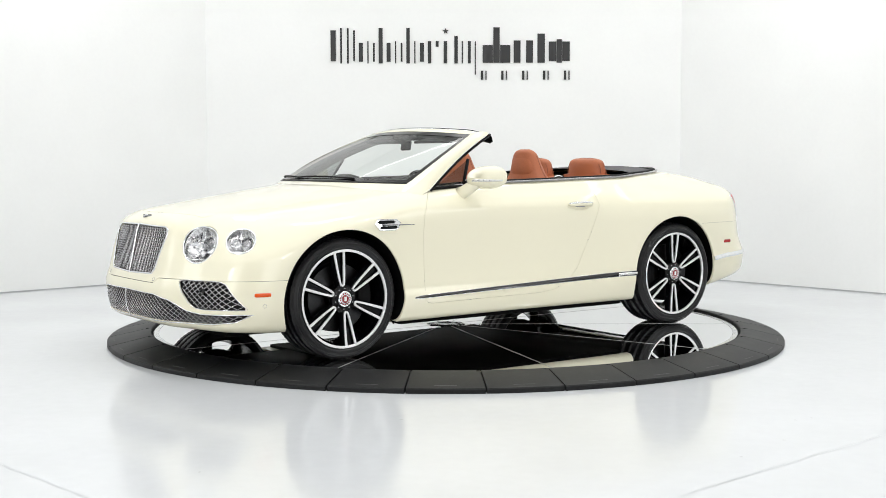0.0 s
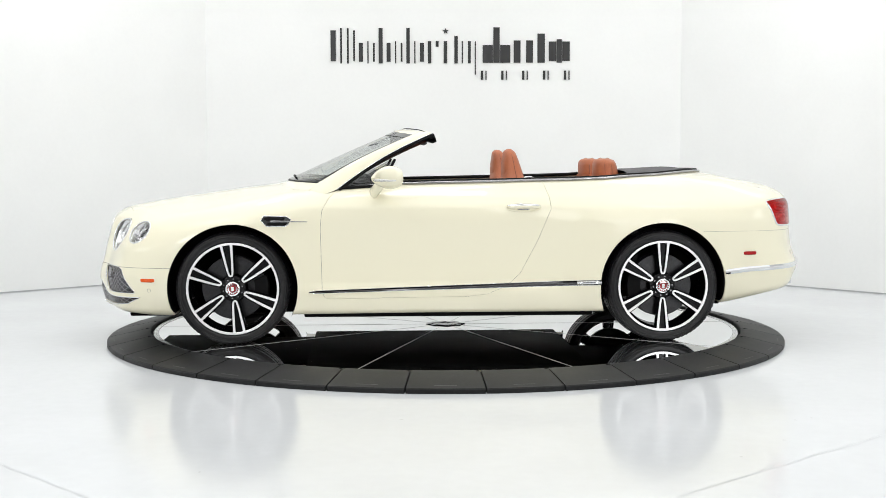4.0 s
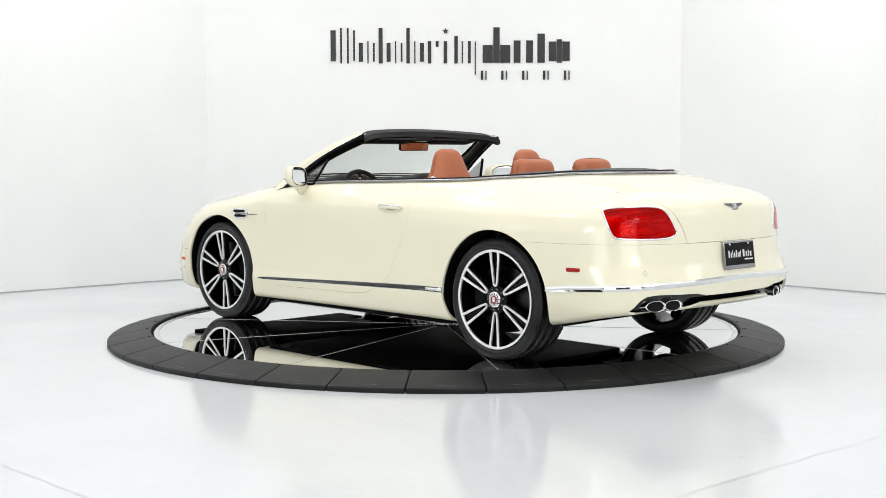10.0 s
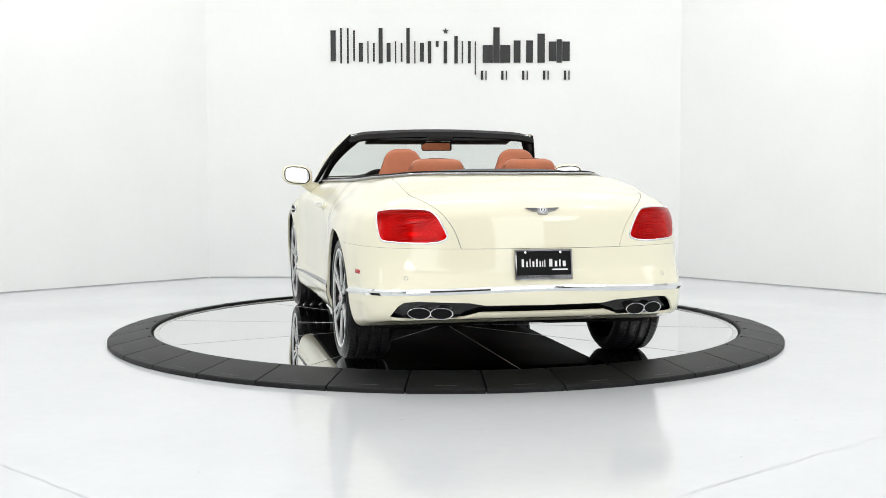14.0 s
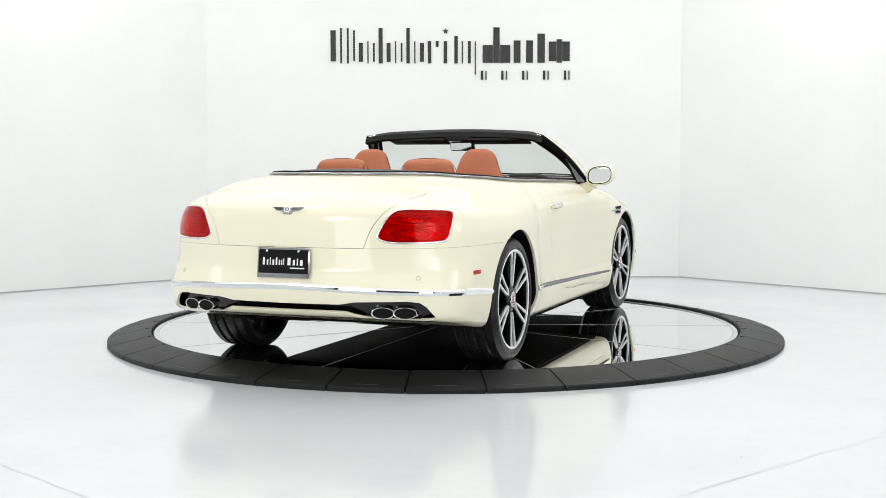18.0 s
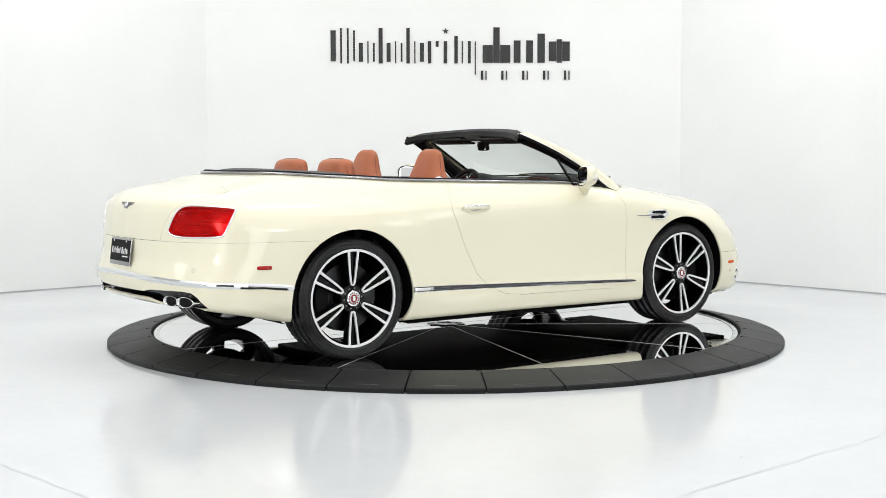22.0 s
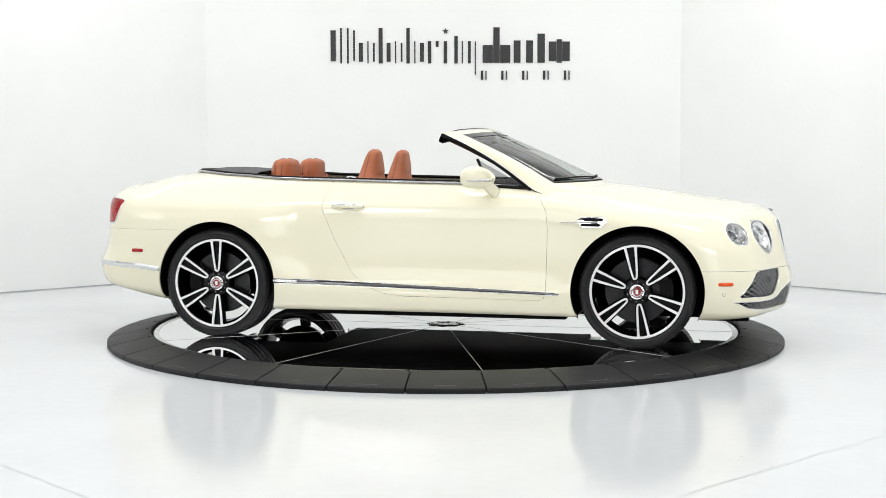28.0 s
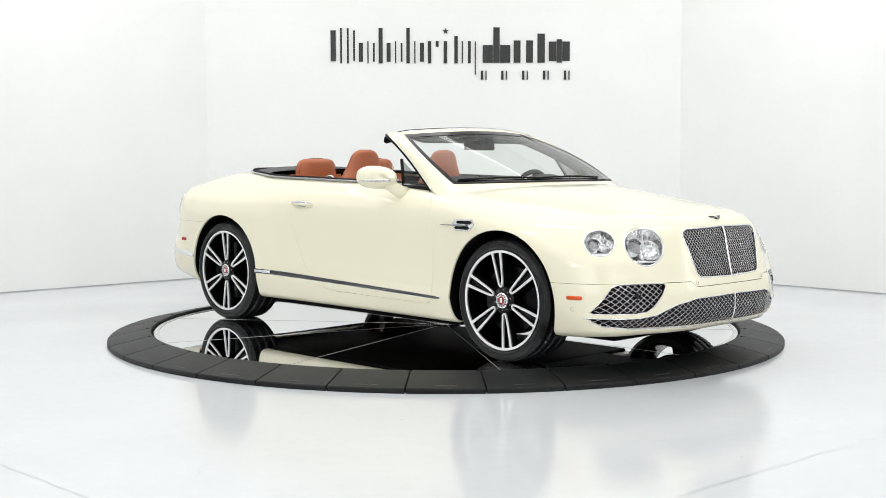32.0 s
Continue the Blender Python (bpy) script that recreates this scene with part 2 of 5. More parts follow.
part("rim_ring", lathe_bm([(R_DISC - 0.034, -0.03), (R_DISC - 0.034, 0.0015), (R_DISC - 0.031, 0.003), (R_DISC - 0.004, 0.003), (R_DISC, 0.001), (R_DISC, -0.03)], 160), M_STEEL, platform, "brushed steel rim", smooth=25)
# platform seams and hub
for k in range(10):
    bm = box_bm(R_DISC - 0.17, 0.0035, 0.0012, at=((R_DISC + 0.10) / 2, 0, 0.0006))
    part("seam", bm, M_SEAM, platform, m=pose(0, 0, 0, rz=36 * k), smooth=0)
hub_n = 96
hub_v = [(r * (1 + (0.09 * math.cos(8 * a) if r > 0.1 else 0)) * math.cos(a), r * (1 + (0.09 * math.cos(8 * a) if r > 0.1 else 0)) * math.sin(a), z)
         for a in np.linspace(0, 2 * math.pi, hub_n, endpoint=False) for r, z in ((0.128, 0.0), (0.127, 0.003), (0.122, 0.0045), (0.055, 0.005), (0.05, 0.004), (0.004, 0.004))]
hub_me = mesh_from("hub_plate", hub_v, grid_faces(hub_n, 6, wrap_u=True), M_STEEL)
hub_me.set_sharp_from_angle(angle=radians(30))
hub_plate = part_me("hub_plate", hub_me, platform, "scalloped steel hub plate")
for k in range(8):
    part("bolt", lathe_bm([(0.0, 0.0075), (0.006, 0.0075), (0.008, 0.006), (0.008, 0.003)], 10), M_DARKCHROME, hub_plate, m=pose(0.095 * math.cos(k * math.pi / 4), 0.095 * math.sin(k * math.pi / 4), 0))

# faint joints and small scuffs on the floor
for jname, a, b in (("floor_joint_1", (-1.2, -4.45), (-2.9, -2.75)), ("floor_joint_2", (0.6, -4.55), (3.9, -1.55))):
    path = [(a[0] + (b[0] - a[0]) * t + random.uniform(-0.006, 0.006), a[1] + (b[1] - a[1]) * t + random.uniform(-0.006, 0.006)) for t in np.linspace(0, 1, 40)]
    v, f = flat_strip(path, 0.0012, FLOOR_Z + 0.0012, 0.5)
    tagged(part_me(jname, mesh_from(jname, v, f, M_CRACK, smooth=False), None), "hairline joint in the white epoxy floor", "floor joint", kind="structure")
specks = []
for _ in range(26):
    x, y, r = random.uniform(-3.2, 3.0), random.choice((random.uniform(-4.0, -2.7), random.uniform(-2, 2.6))), random.uniform(0.002, 0.006)
    if math.hypot(x, y) < 2.5:
        continue
    ring = [(x + r * random.uniform(0.6, 2.2) * math.cos(a), y + r * random.uniform(0.5, 1.2) * math.sin(a), FLOOR_Z + 0.0012) for a in np.linspace(0, 2 * math.pi, 7, endpoint=False)]
    specks.append((ring, [tuple(range(7))]))
v, f = merge(specks)
tagged(part_me("floor_scuffs", mesh_from("floor_scuffs", v, f, M_SPECK, smooth=False), None), "tiny dark scuffs on the white floor", "scuffs", kind="stuff")

# ---- wall sign: a dark mark of plain upright bars ----
WALL_Y = 4.06
sign = tagged(empty("wall_sign", pose(0, WALL_Y, 0)), "dark grey company sign of flat raised shapes on the white wall", "sign")
PXM, SIGN_X, SIGN_Z = 0.005795, -1.1945, 2.508


def sign_bar(x0, y0, x1, y1, name="sign_stroke"):
    """A bar of the sign; x to the right and y down in the sign's own small units."""
    w, h = (x1 - x0) * PXM, (y1 - y0) * PXM
    bm = box_bm(w, 0.012, h, 0.0, at=(SIGN_X + (x0 + x1) / 2 * PXM, -0.006, SIGN_Z - (y0 + y1) / 2 * PXM))
    part(name, bm, M_LOGO, sign, smooth=0)


# plain upright bars in the weights of the sign, each stroke a piece of its own
for x0, y0, x1, y1 in ((3, 4, 12, 58), (20, 0, 23, 62), (32, 0, 35, 62), (43, 4, 46, 58), (53, 26, 60, 59), (68, 23, 70, 62), (78, 26, 81, 59), (88, 0, 95, 62),
                       (102, 26, 109, 59), (117, 23, 119, 62), (127, 26, 130, 59), (137, 0, 143, 62), (151, 23, 153, 62), (161, 26, 168, 59), (175, 23, 181, 62), (189, 23, 194, 33),
                       (203, 23, 209, 62), (222, 14, 228, 62), (235, 23, 237, 62), (246, 23, 251, 62), (258, 23, 260, 82),
                       (272, 30, 290, 61), (291, -1, 302, 61), (303, 30, 321, 61), (327, 22, 339, 61), (349, 22, 361, 61), (369, 10, 382, 61), (389, 24, 402, 58), (413, 24, 426, 58), (403, 20, 412, 61)):
    sign_bar(x0, y0, x1, y1)
for x0 in (269, 305, 342, 379, 416):
    sign_bar(x0, 75, x0 + 4, 91)
    sign_bar(x0 + 8, 75, x0 + 10, 91)
star = bmesh.new()
ring = [star.verts.new((SIGN_X + (206.5 + (5.5 if k % 2 == 0 else 2.3) * math.sin(k * math.pi / 5)) * PXM, -0.012, SIGN_Z - (5.5 - (5.5 if k % 2 == 0 else 2.3) * math.cos(k * math.pi / 5)) * PXM)) for k in range(10)]
star_face = star.faces.new(ring)
for v in [g for g in bmesh.ops.extrude_face_region(star, geom=[star_face])["geom"] if isinstance(g, bmesh.types.BMVert)]:
    v.co.y = 0.0
part("star", star, M_LOGO, sign, smooth=0)
# ---- car: shape of the body shell ----
SPIN = [(0.0, 215.9), (3.5, 187.3), (6.0, 168.0), (9.0, 142.85), (13.0, 110.7), (16.5, 81.2), (19.0, 60.8), (23.0, 27.6), (25.5, 7.9), (28.0, -12.0), (32.0, -45.04)]
CAR_X, CAR_Y = 0.028, -0.005
WX = curve((-2.6, 0.85), (-2.3, 0.872), (-1.95, 0.903), (-1.7, 0.945), (-1.4, 0.966), (-1.1, 0.955), (-0.8, 0.935), (-0.4, 0.928), (0.0, 0.93), (0.5, 0.937), (0.9, 0.952), (1.2, 0.966), (1.45, 0.968), (1.7, 0.955), (1.95, 0.935), (2.4, 0.89))
SIDE_MID = curve((0.1, -0.075), (0.17, -0.045), (0.22, -0.018), (0.28, 0.004), (0.34, 0.014), (0.40, 0.002), (0.55, -0.004), (0.70, 0.0), (0.80, 0.004), (0.86, 0.0), (0.92, -0.028), (0.98, -0.075), (1.04, -0.115), (1.12, -0.18), (1.3, -0.30))
SIDE_END = curve((0.1, -0.08), (0.17, -0.05), (0.24, -0.022), (0.34, -0.006), (0.5, 0.0), (0.65, 0.0), (0.76, -0.002), (0.84, -0.02), (0.90, -0.05), (0.96, -0.095), (1.02, -0.15), (1.10, -0.24), (1.3, -0.5))
ENDNESS = curve((-2.6, 1), (-1.5, 1), (-1.0, 0.6), (-0.5, 0.05), (-0.2, 0), (0.7, 0), (1.1, 0.35), (1.6, 0.8), (2.4, 0.9))
TOP_C = curve((-2.7, 0.86), (-2.5, 0.925), (-2.38, 0.965), (-2.25, 1.0), (-2.0, 1.047), (-1.8, 1.085), (-1.6, 1.100), (-1.4, 1.09), (-1.1, 1.078), (-0.6, 1.062), (0.0, 1.048), (0.45, 1.034), (0.7, 1.028), (0.9, 1.026), (1.05, 1.02), (1.25, 0.998), (1.6, 0.950), (1.9, 0.905), (2.05, 0.88), (2.2, 0.845), (2.3, 0.80), (2.45, 0.73))
TOP_DROP = curve((-2.5, 0.10), (-2.2, 0.12), (-1.8, 0.105), (-1.4, 0.06), (-1.0, 0.035), (-0.5, 0.025), (0.2, 0.025), (0.7, 0.05), (1.2, 0.10), (1.7, 0.13), (2.0, 0.14), (2.3, 0.16))
FRONT_Z = curve((0.1, 2.24), (0.19, 2.29), (0.245, 2.315), (0.33, 2.338), (0.42, 2.336), (0.52, 2.308), (0.65, 2.28), (0.76, 2.256), (0.80, 2.244), (0.85, 2.215), (1.0, 1.9))
FRONT_Y = curve((0.0, 0.0), (0.2, 0.004), (0.4, 0.030), (0.55, 0.098), (0.7, 0.165), (0.82, 0.238), (0.9, 0.315), (1.0, 0.47), (1.2, 1.0))
FRONT_K = curve((0.1, 0.94), (0.5, 0.97), (0.59, 1.0), (0.7, 1.22), (0.78, 1.45), (0.86, 1.7), (1.2, 2.0))
REAR_Z = curve((0.1, -2.25), (0.26, -2.36), (0.34, -2.408), (0.42, -2.434), (0.48, -2.443), (0.53, -2.430), (0.60, -2.410), (0.70, -2.402), (0.80, -2.395), (0.90, -2.385), (0.95, -2.365), (1.0, -2.31), (1.1, -2.1))
REAR_K = curve((0.2, 0.72), (0.45, 0.79), (0.55, 0.88), (0.70, 0.96), (0.9, 1.0))
REAR_Y = curve((0.0, 0.0), (0.2, 0.008), (0.4, 0.036), (0.55, 0.082), (0.7, 0.155), (0.82, 0.255), (0.9, 0.37), (1.0, 0.58), (1.2, 1.1))
BOTTOM = curve((-2.6, 0.36), (-2.3, 0.335), (-2.1, 0.305), (-1.8, 0.245), (-1.6, 0.22), (-0.97, 0.189), (0.0, 0.189), (0.95, 0.186), (1.77, 0.186), (2.0, 0.195), (2.2, 0.205), (2.4, 0.225))


EDGE_K = curve((-2.6, 0.12), (-1.7, 0.10), (-1.2, 0.07), (-0.8, 0.055), (0.6, 0.055), (1.0, 0.09), (1.6, 0.13), (2.4, 0.14))


def step(a, b, v):
    t = np.clip((v - a) / (b - a), 0, 1)
    return t * t * (3 - 2 * t)


def haunch(x, z):
    """The flared shoulder over the rear wheel and the soft one over the front wheel."""
    lead = x + 0.30 * (z - 0.6)
    rear = 0.027 * step(-0.74, -1.12, lead) * step(-2.30, -1.75, x) * step(0.98, 0.86, z) * step(0.2, 0.4, z)
    front = 0.010 * step(0.85, 1.15, x) * step(2.1, 1.75, x) * step(0.90, 0.82, z) * step(0.3, 0.5, z)
    return rear + front - 0.017 * step(-0.9, -1.15, x) * step(-2.1, -1.7, x)


def body(p):
    """Signed function of the shell: negative inside."""
    x, y, z = p[..., 0], np.abs(p[..., 1]), p[..., 2]
    e = ENDNESS(x)
    side = y - (WX(x) + SIDE_MID(z) * (1 - e) + SIDE_END(z) * e + haunch(x, z))
    s = y / 0.9
    top = z - (TOP_C(x) - TOP_DROP(x) * s * s * (0.35 + 0.65 * s))
    front = (x - FRONT_Z(z) + FRONT_Y(y) * FRONT_K(z)) * 0.85
    rear = (REAR_Z(z) + REAR_Y(y) * REAR_K(z) - x) * 0.85
    low = BOTTOM(x) - z
    v = smax(side, top, EDGE_K(x))
    v = smax(v, front, 0.07 + 0.07 * np.minimum(s * s, 1))
    v = smax(v, rear, 0.10)
    return smax(v, low, 0.05)


def body_grad(p, h=0.0015):
    g = np.empty_like(p)
    for a in range(3):
        d = np.zeros(3)
        d[a] = h
        g[..., a] = (body(p + d) - body(p - d)) / (2 * h)
    return g


def body_normal(p):
    g = body_grad(np.asarray(p, float))
    return g / np.linalg.norm(g, axis=-1, keepdims=True)


def to_body(p, n=3):
    p = np.array(p, float)
    for _ in range(n):
        g = body_grad(p)
        p = p - g * (body(p) / (g * g).sum(-1))[..., None]
    return p


def cast(p, way, reach=1.2):
    """Meets the shell going from p along way (arrays of points, one direction)."""
    p, way = np.array(p, float), np.array(way, float)
    t = np.zeros(p.shape[:-1])
    for _ in range(34):
        t = np.minimum(t + 0.92 * body(p + way * t[..., None]), reach)
    return p + way * t[..., None]


def on_side(x, z, s=1):
    return cast(np.stack([np.asarray(x, float), 1.3 * s + 0 * np.asarray(x, float), np.asarray(z, float) + 0 * np.asarray(x, float)], -1), (0, -s, 0))


def on_front(y, z):
    y, z = np.broadcast_arrays(np.asarray(y, float), np.asarray(z, float))
    return cast(np.stack([2.6 + 0 * y, y, z], -1), (-1, 0, 0))


def on_rear(y, z):
    y, z = np.broadcast_arrays(np.asarray(y, float), np.asarray(z, float))
    return cast(np.stack([-2.8 + 0 * y, y, z], -1), (1, 0, 0))


def on_top(x, y):
    x, y = np.broadcast_arrays(np.asarray(x, float), np.asarray(y, float))
    return cast(np.stack([x, y, 1.4 + 0 * x], -1), (0, 0, -1))


def shell_mesh(h):
    """Quads of the shell's surface from a grid of cells, relaxed and drawn onto it."""
    xs, ys, zs = np.arange(-2.56, 2.46, h), np.arange(-1.05 + h / 2, 1.05, h), np.arange(0.12, 1.2, h)
    f = np.empty((len(xs), len(ys), len(zs)), np.float32)
    for i, x in enumerate(xs):
        p = np.empty((len(ys), len(zs), 3))
        p[..., 0], p[..., 1], p[..., 2] = x, ys[:, None], zs[None, :]
        f[i] = body(p)
    neg = f < 0
    shape = tuple(n - 1 for n in f.shape)
    count = np.zeros(shape, np.int8)
    for i, j, k in np.ndindex(2, 2, 2):
        count += neg[i:i + shape[0], j:j + shape[1], k:k + shape[2]]
    cells = np.argwhere((count > 0) & (count < 8))
    index = np.full(shape, -1, np.int64)
    index[tuple(cells.T)] = np.arange(len(cells))
    total, hits = np.zeros((len(cells), 3)), np.zeros(len(cells))
    corners = list(np.ndindex(2, 2, 2))
    for a in corners:
        for b in corners:
            if sum(b) - sum(a) == 1 and all(q >= p for p, q in zip(a, b)):
                ca, cb = cells + a, cells + b
                fa, fb = f[tuple(ca.T)], f[tuple(cb.T)]
                cross = (fa < 0) != (fb < 0)
                t = np.where(cross, fa / np.where(cross, fa - fb, 1), 0)
                total += np.where(cross[:, None], ca + (cb - ca) * t[:, None], 0)
                hits += cross
    v = total / hits[:, None] * h + np.array([xs[0], ys[0], zs[0]])
    quads = []
    for ax in range(3):
        o1, o2 = [(1, 2), (2, 0), (0, 1)][ax]
        sl = [slice(None)] * 3
        sl[ax] = slice(0, -1)
        up = [slice(None)] * 3
        up[ax] = slice(1, None)
        a, b = neg[tuple(sl)], neg[tuple(up)]
        e = np.argwhere(a != b)
        ok = (e[:, o1] > 0) & (e[:, o2] > 0) & (e[:, o1] < f.shape[o1] - 1) & (e[:, o2] < f.shape[o2] - 1)
        e = e[ok]
        ring = []
        for d1, d2 in ((-1, -1), (0, -1), (0, 0), (-1, 0)):
            q = e.copy()
            q[:, o1] += d1
            q[:, o2] += d2
            ring.append(index[tuple(q.T)])
        ring = np.stack(ring, 1)
        quads.append(np.where(a[tuple(e.T)][:, None], ring, ring[:, ::-1]))
    quads = np.concatenate(quads)
    for _ in range(4):
        acc, n = np.zeros_like(v), np.zeros(len(v))
        for k in range(4):
            np.add.at(acc, quads[:, k], v[quads[:, (k + 1) % 4]] + v[quads[:, k - 1]])
            np.add.at(n, quads[:, k], 2)
        v = to_body(0.4 * v + 0.6 * acc / n[:, None], 2)
    return to_body(v, 2), quads


SHELL_V, quads = shell_mesh(0.0145)
SHELL_V = [tuple(v) for v in SHELL_V.tolist()]
SHELL = {"shell": [tuple(q) for q in quads.tolist()]}


def cut(source, test, inside):
    """Cuts the faces labelled source along test = 0; those with test < 0 go to inside (None: drop them)."""
    pts = np.array(SHELL_V)
    g = test(pts[:, 0], pts[:, 1], pts[:, 2])
    g = np.where(np.abs(g) < 1e-7, 1e-7, g)
    keep, taken, born, where_new = [], [], {}, []
    g = list(g)

    def crossing(a, b):
        key = (min(a, b), max(a, b))
        if key not in born:
            t = g[key[0]] / (g[key[0]] - g[key[1]])
            p, q = np.array(SHELL_V[key[0]]), np.array(SHELL_V[key[1]])
            SHELL_V.append(tuple(p + (q - p) * t))
            g.append(0.0)
            born[key] = len(SHELL_V) - 1
        return born[key]

    for face in SHELL[source]:
        signs = [g[i] < 0 for i in face]
        if all(signs):
            taken.append(face)
        elif not any(signs):
            keep.append(face)
        else:
            pos, neg = [], []
            for i, a in enumerate(face):
                b = face[(i + 1) % len(face)]
                (neg if signs[i] else pos).append(a)
                if signs[i] != signs[(i + 1) % len(face)]:
                    c = crossing(a, b)
                    pos.append(c)
                    neg.append(c)
            if len(pos) > 2:
                keep.append(tuple(pos))
            if len(neg) > 2:
                taken.append(tuple(neg))
    fresh = sorted(born.values())
    if fresh:
        moved = to_body(np.array([SHELL_V[i] for i in fresh]), 2)
        for i, p in zip(fresh, moved):
            SHELL_V[i] = tuple(p)
    SHELL[source] = keep
    if inside:
        SHELL.setdefault(inside, []).extend(taken)
    return taken


def poly_distance(px, py, pts, r=0.0):
    """Signed distance to a closed outline (negative inside), grown by r."""
    pts = np.array(pts, float)
    best = np.full(px.shape, 1e9)
    odd = np.zeros(px.shape, bool)
    for (ax, ay), (bx, by) in zip(pts, np.roll(pts, -1, 0)):
        ex, ey = bx - ax, by - ay
        t = np.clip(((px - ax) * ex + (py - ay) * ey) / (ex * ex + ey * ey), 0, 1)
        best = np.minimum(best, np.hypot(px - ax - t * ex, py - ay - t * ey))
        if ay != by:
            odd ^= ((ay > py) != (by > py)) & (px < ex * (py - ay) / ey + ax)
    return np.where(odd, -best, best) - r


def rounded(pts, n=3):
    """Corner-cut outline."""
    for _ in range(n):
        out = []
        for (ax, ay), (bx, by) in zip(pts, pts[1:] + pts[:1]):
            out += [(0.75 * ax + 0.25 * bx, 0.75 * ay + 0.25 * by), (0.25 * ax + 0.75 * bx, 0.25 * ay + 0.75 * by)]
        pts = out
    return pts


# wheel arches, cabin opening, lamps and intakes leave holes
HUBS = {"front": (1.373, 0.357), "rear": (-1.373, 0.357)}
ARCH_R = 0.408
for hx, hz in HUBS.values():
    cut("shell", lambda x, y, z, hx=hx, hz=hz: np.maximum(np.hypot(x - hx, z - hz) - ARCH_R, 0.55 - np.abs(y)), None)
WS_BASE = curve((0.0, 1.075), (0.3, 1.04), (0.55, 0.955), (0.74, 0.82), (0.83, 0.70), (1.0, 0.45))
OPEN_W = curve((-2.0, 0.56), (-1.7, 0.65), (-1.5, 0.70), (-1.25, 0.742), (-1.0, 0.772), (-0.6, 0.798), (0.0, 0.812), (0.7, 0.815), (1.2, 0.80))
BOOT_END = curve((0.0, -1.81), (0.15, -1.795), (0.3, -1.75), (0.45, -1.655), (0.56, -1.54), (0.65, -1.38), (0.70, -1.25), (0.8, -0.9))


def opening(x, y, z):
    a = np.abs(y)
    g = np.maximum(np.maximum(a - OPEN_W(x), x - WS_BASE(a)), BOOT_END(a) - x)
    return np.maximum(g, 0.8 - z)


cut("shell", opening, "opening")
cut("opening", lambda x, y, z: x + 1.20, "boot_cover")

GRILLE = [(-0.365, 0.765), (-0.33, 0.781), (0.0, 0.788), (0.33, 0.781), (0.365, 0.765), (0.372, 0.735), (0.318, 0.535), (0.295, 0.512), (0.0, 0.502), (-0.295, 0.512), (-0.318, 0.535), (-0.372, 0.735)]
MOUTH_HALF = [(0.0, 0.404), (0.36, 0.398), (0.48, 0.372), (0.60, 0.318), (0.70, 0.304), (0.91, 0.304), (0.86, 0.262), (0.74, 0.246), (0.4, 0.240), (0.0, 0.240)]
MOUTH = MOUTH_HALF + [(-a, b) for a, b in MOUTH_HALF[-2:0:-1]]
FOG = [(0.535, 0.478), (0.545, 0.488), (0.60, 0.492), (0.76, 0.492), (0.80, 0.488), (0.828, 0.476), (0.850, 0.440), (0.900, 0.336), (0.895, 0.330), (0.72, 0.330), (0.66, 0.338), (0.615, 0.365), (0.57, 0.420)]


def front_cut(outline, r=0.0):
    return lambda x, y, z: np.maximum(poly_distance(y, z, outline, r), 1.5 - x)


def lamp_disc(c, r):
    c = to_body(np.array([c]))[0]
    n = body_normal(c)
    return c, n, (lambda x, y, z: np.where((x - c[0]) ** 2 + (y - c[1]) ** 2 + (z - c[2]) ** 2 < 0.09,
                  np.sqrt(np.maximum(((np.stack([x, y, z], -1) - c) ** 2).sum(-1) - ((np.stack([x, y, z], -1) - c) @ n) ** 2, 0)) - r, 1.0))


LAMPS = []
for s in (1, -1):
    for c, r in (((2.122, 0.596 * s, 0.690), 0.117), ((1.980, 0.806 * s, 0.724), 0.087)):
        c, n, g = lamp_disc(c, r)
        cut("shell", g, "lamp_hole")
        LAMPS.append((c, n, r, s))
cut("shell", front_cut(GRILLE), "grille_hole")
cut("shell", front_cut(MOUTH), "mouth_hole")
for s in (1, -1):
    cut("shell", front_cut([(a * s, b) for a, b in FOG]), "fog_hole")
TAIL = rounded([(0.484, 0.736), (0.80, 0.736), (0.828, 0.758), (0.836, 0.880), (0.808, 0.908), (0.62, 0.916), (0.565, 0.900), (0.525, 0.835)], 2)
for s in (1, -1):
    cut("shell", lambda x, y, z, s=s: np.maximum(poly_distance(y * s, z, TAIL), x + 1.9), "tail_lamp_left" if s > 0 else "tail_lamp_right")
DIFF_HALF = [(0.0, 0.414), (0.32, 0.416), (0.40, 0.430), (0.66, 0.436), (0.725, 0.429), (0.756, 0.405), (0.788, 0.352), (0.790, 0.336), (0.745, 0.328), (0.68, 0.321), (0.48, 0.318), (0.41, 0.345), (0.34, 0.374), (0.0, 0.374)]
DIFFUSER = DIFF_HALF + [(-a, b) for a, b in DIFF_HALF[-2:0:-1]]
cut("shell", lambda x, y, z: np.maximum(poly_distance(y, z, DIFFUSER), x + 1.9), "diffuser_hole")

# panels
HOOD_W = curve((0.4, 0.80), (0.9, 0.735), (1.1, 0.70), (1.5, 0.655), (1.9, 0.555), (2.05, 0.50), (2.15, 0.455), (2.25, 0.42), (2.4, 0.385))
cut("shell", lambda x, y, z: np.maximum(np.maximum(np.abs(y) - HOOD_W(x), x - 2.150 + 0.36 * y * y), np.maximum(0.66 - x, 0.6 - z)), "hood")
cut("shell", lambda x, y, z: np.maximum(np.maximum(np.abs(y) - 0.52, 0.462 + 0.030 * step(0.345, 0.378, np.abs(y)) - z), 1.9 - x), "nose_panel")
cut("shell", lambda x, y, z: np.maximum(1.6 - x, z - 0.492), "front_bumper")
cut("shell", lambda x, y, z: np.maximum(x + 1.62, z - 0.708), "rear_bumper")
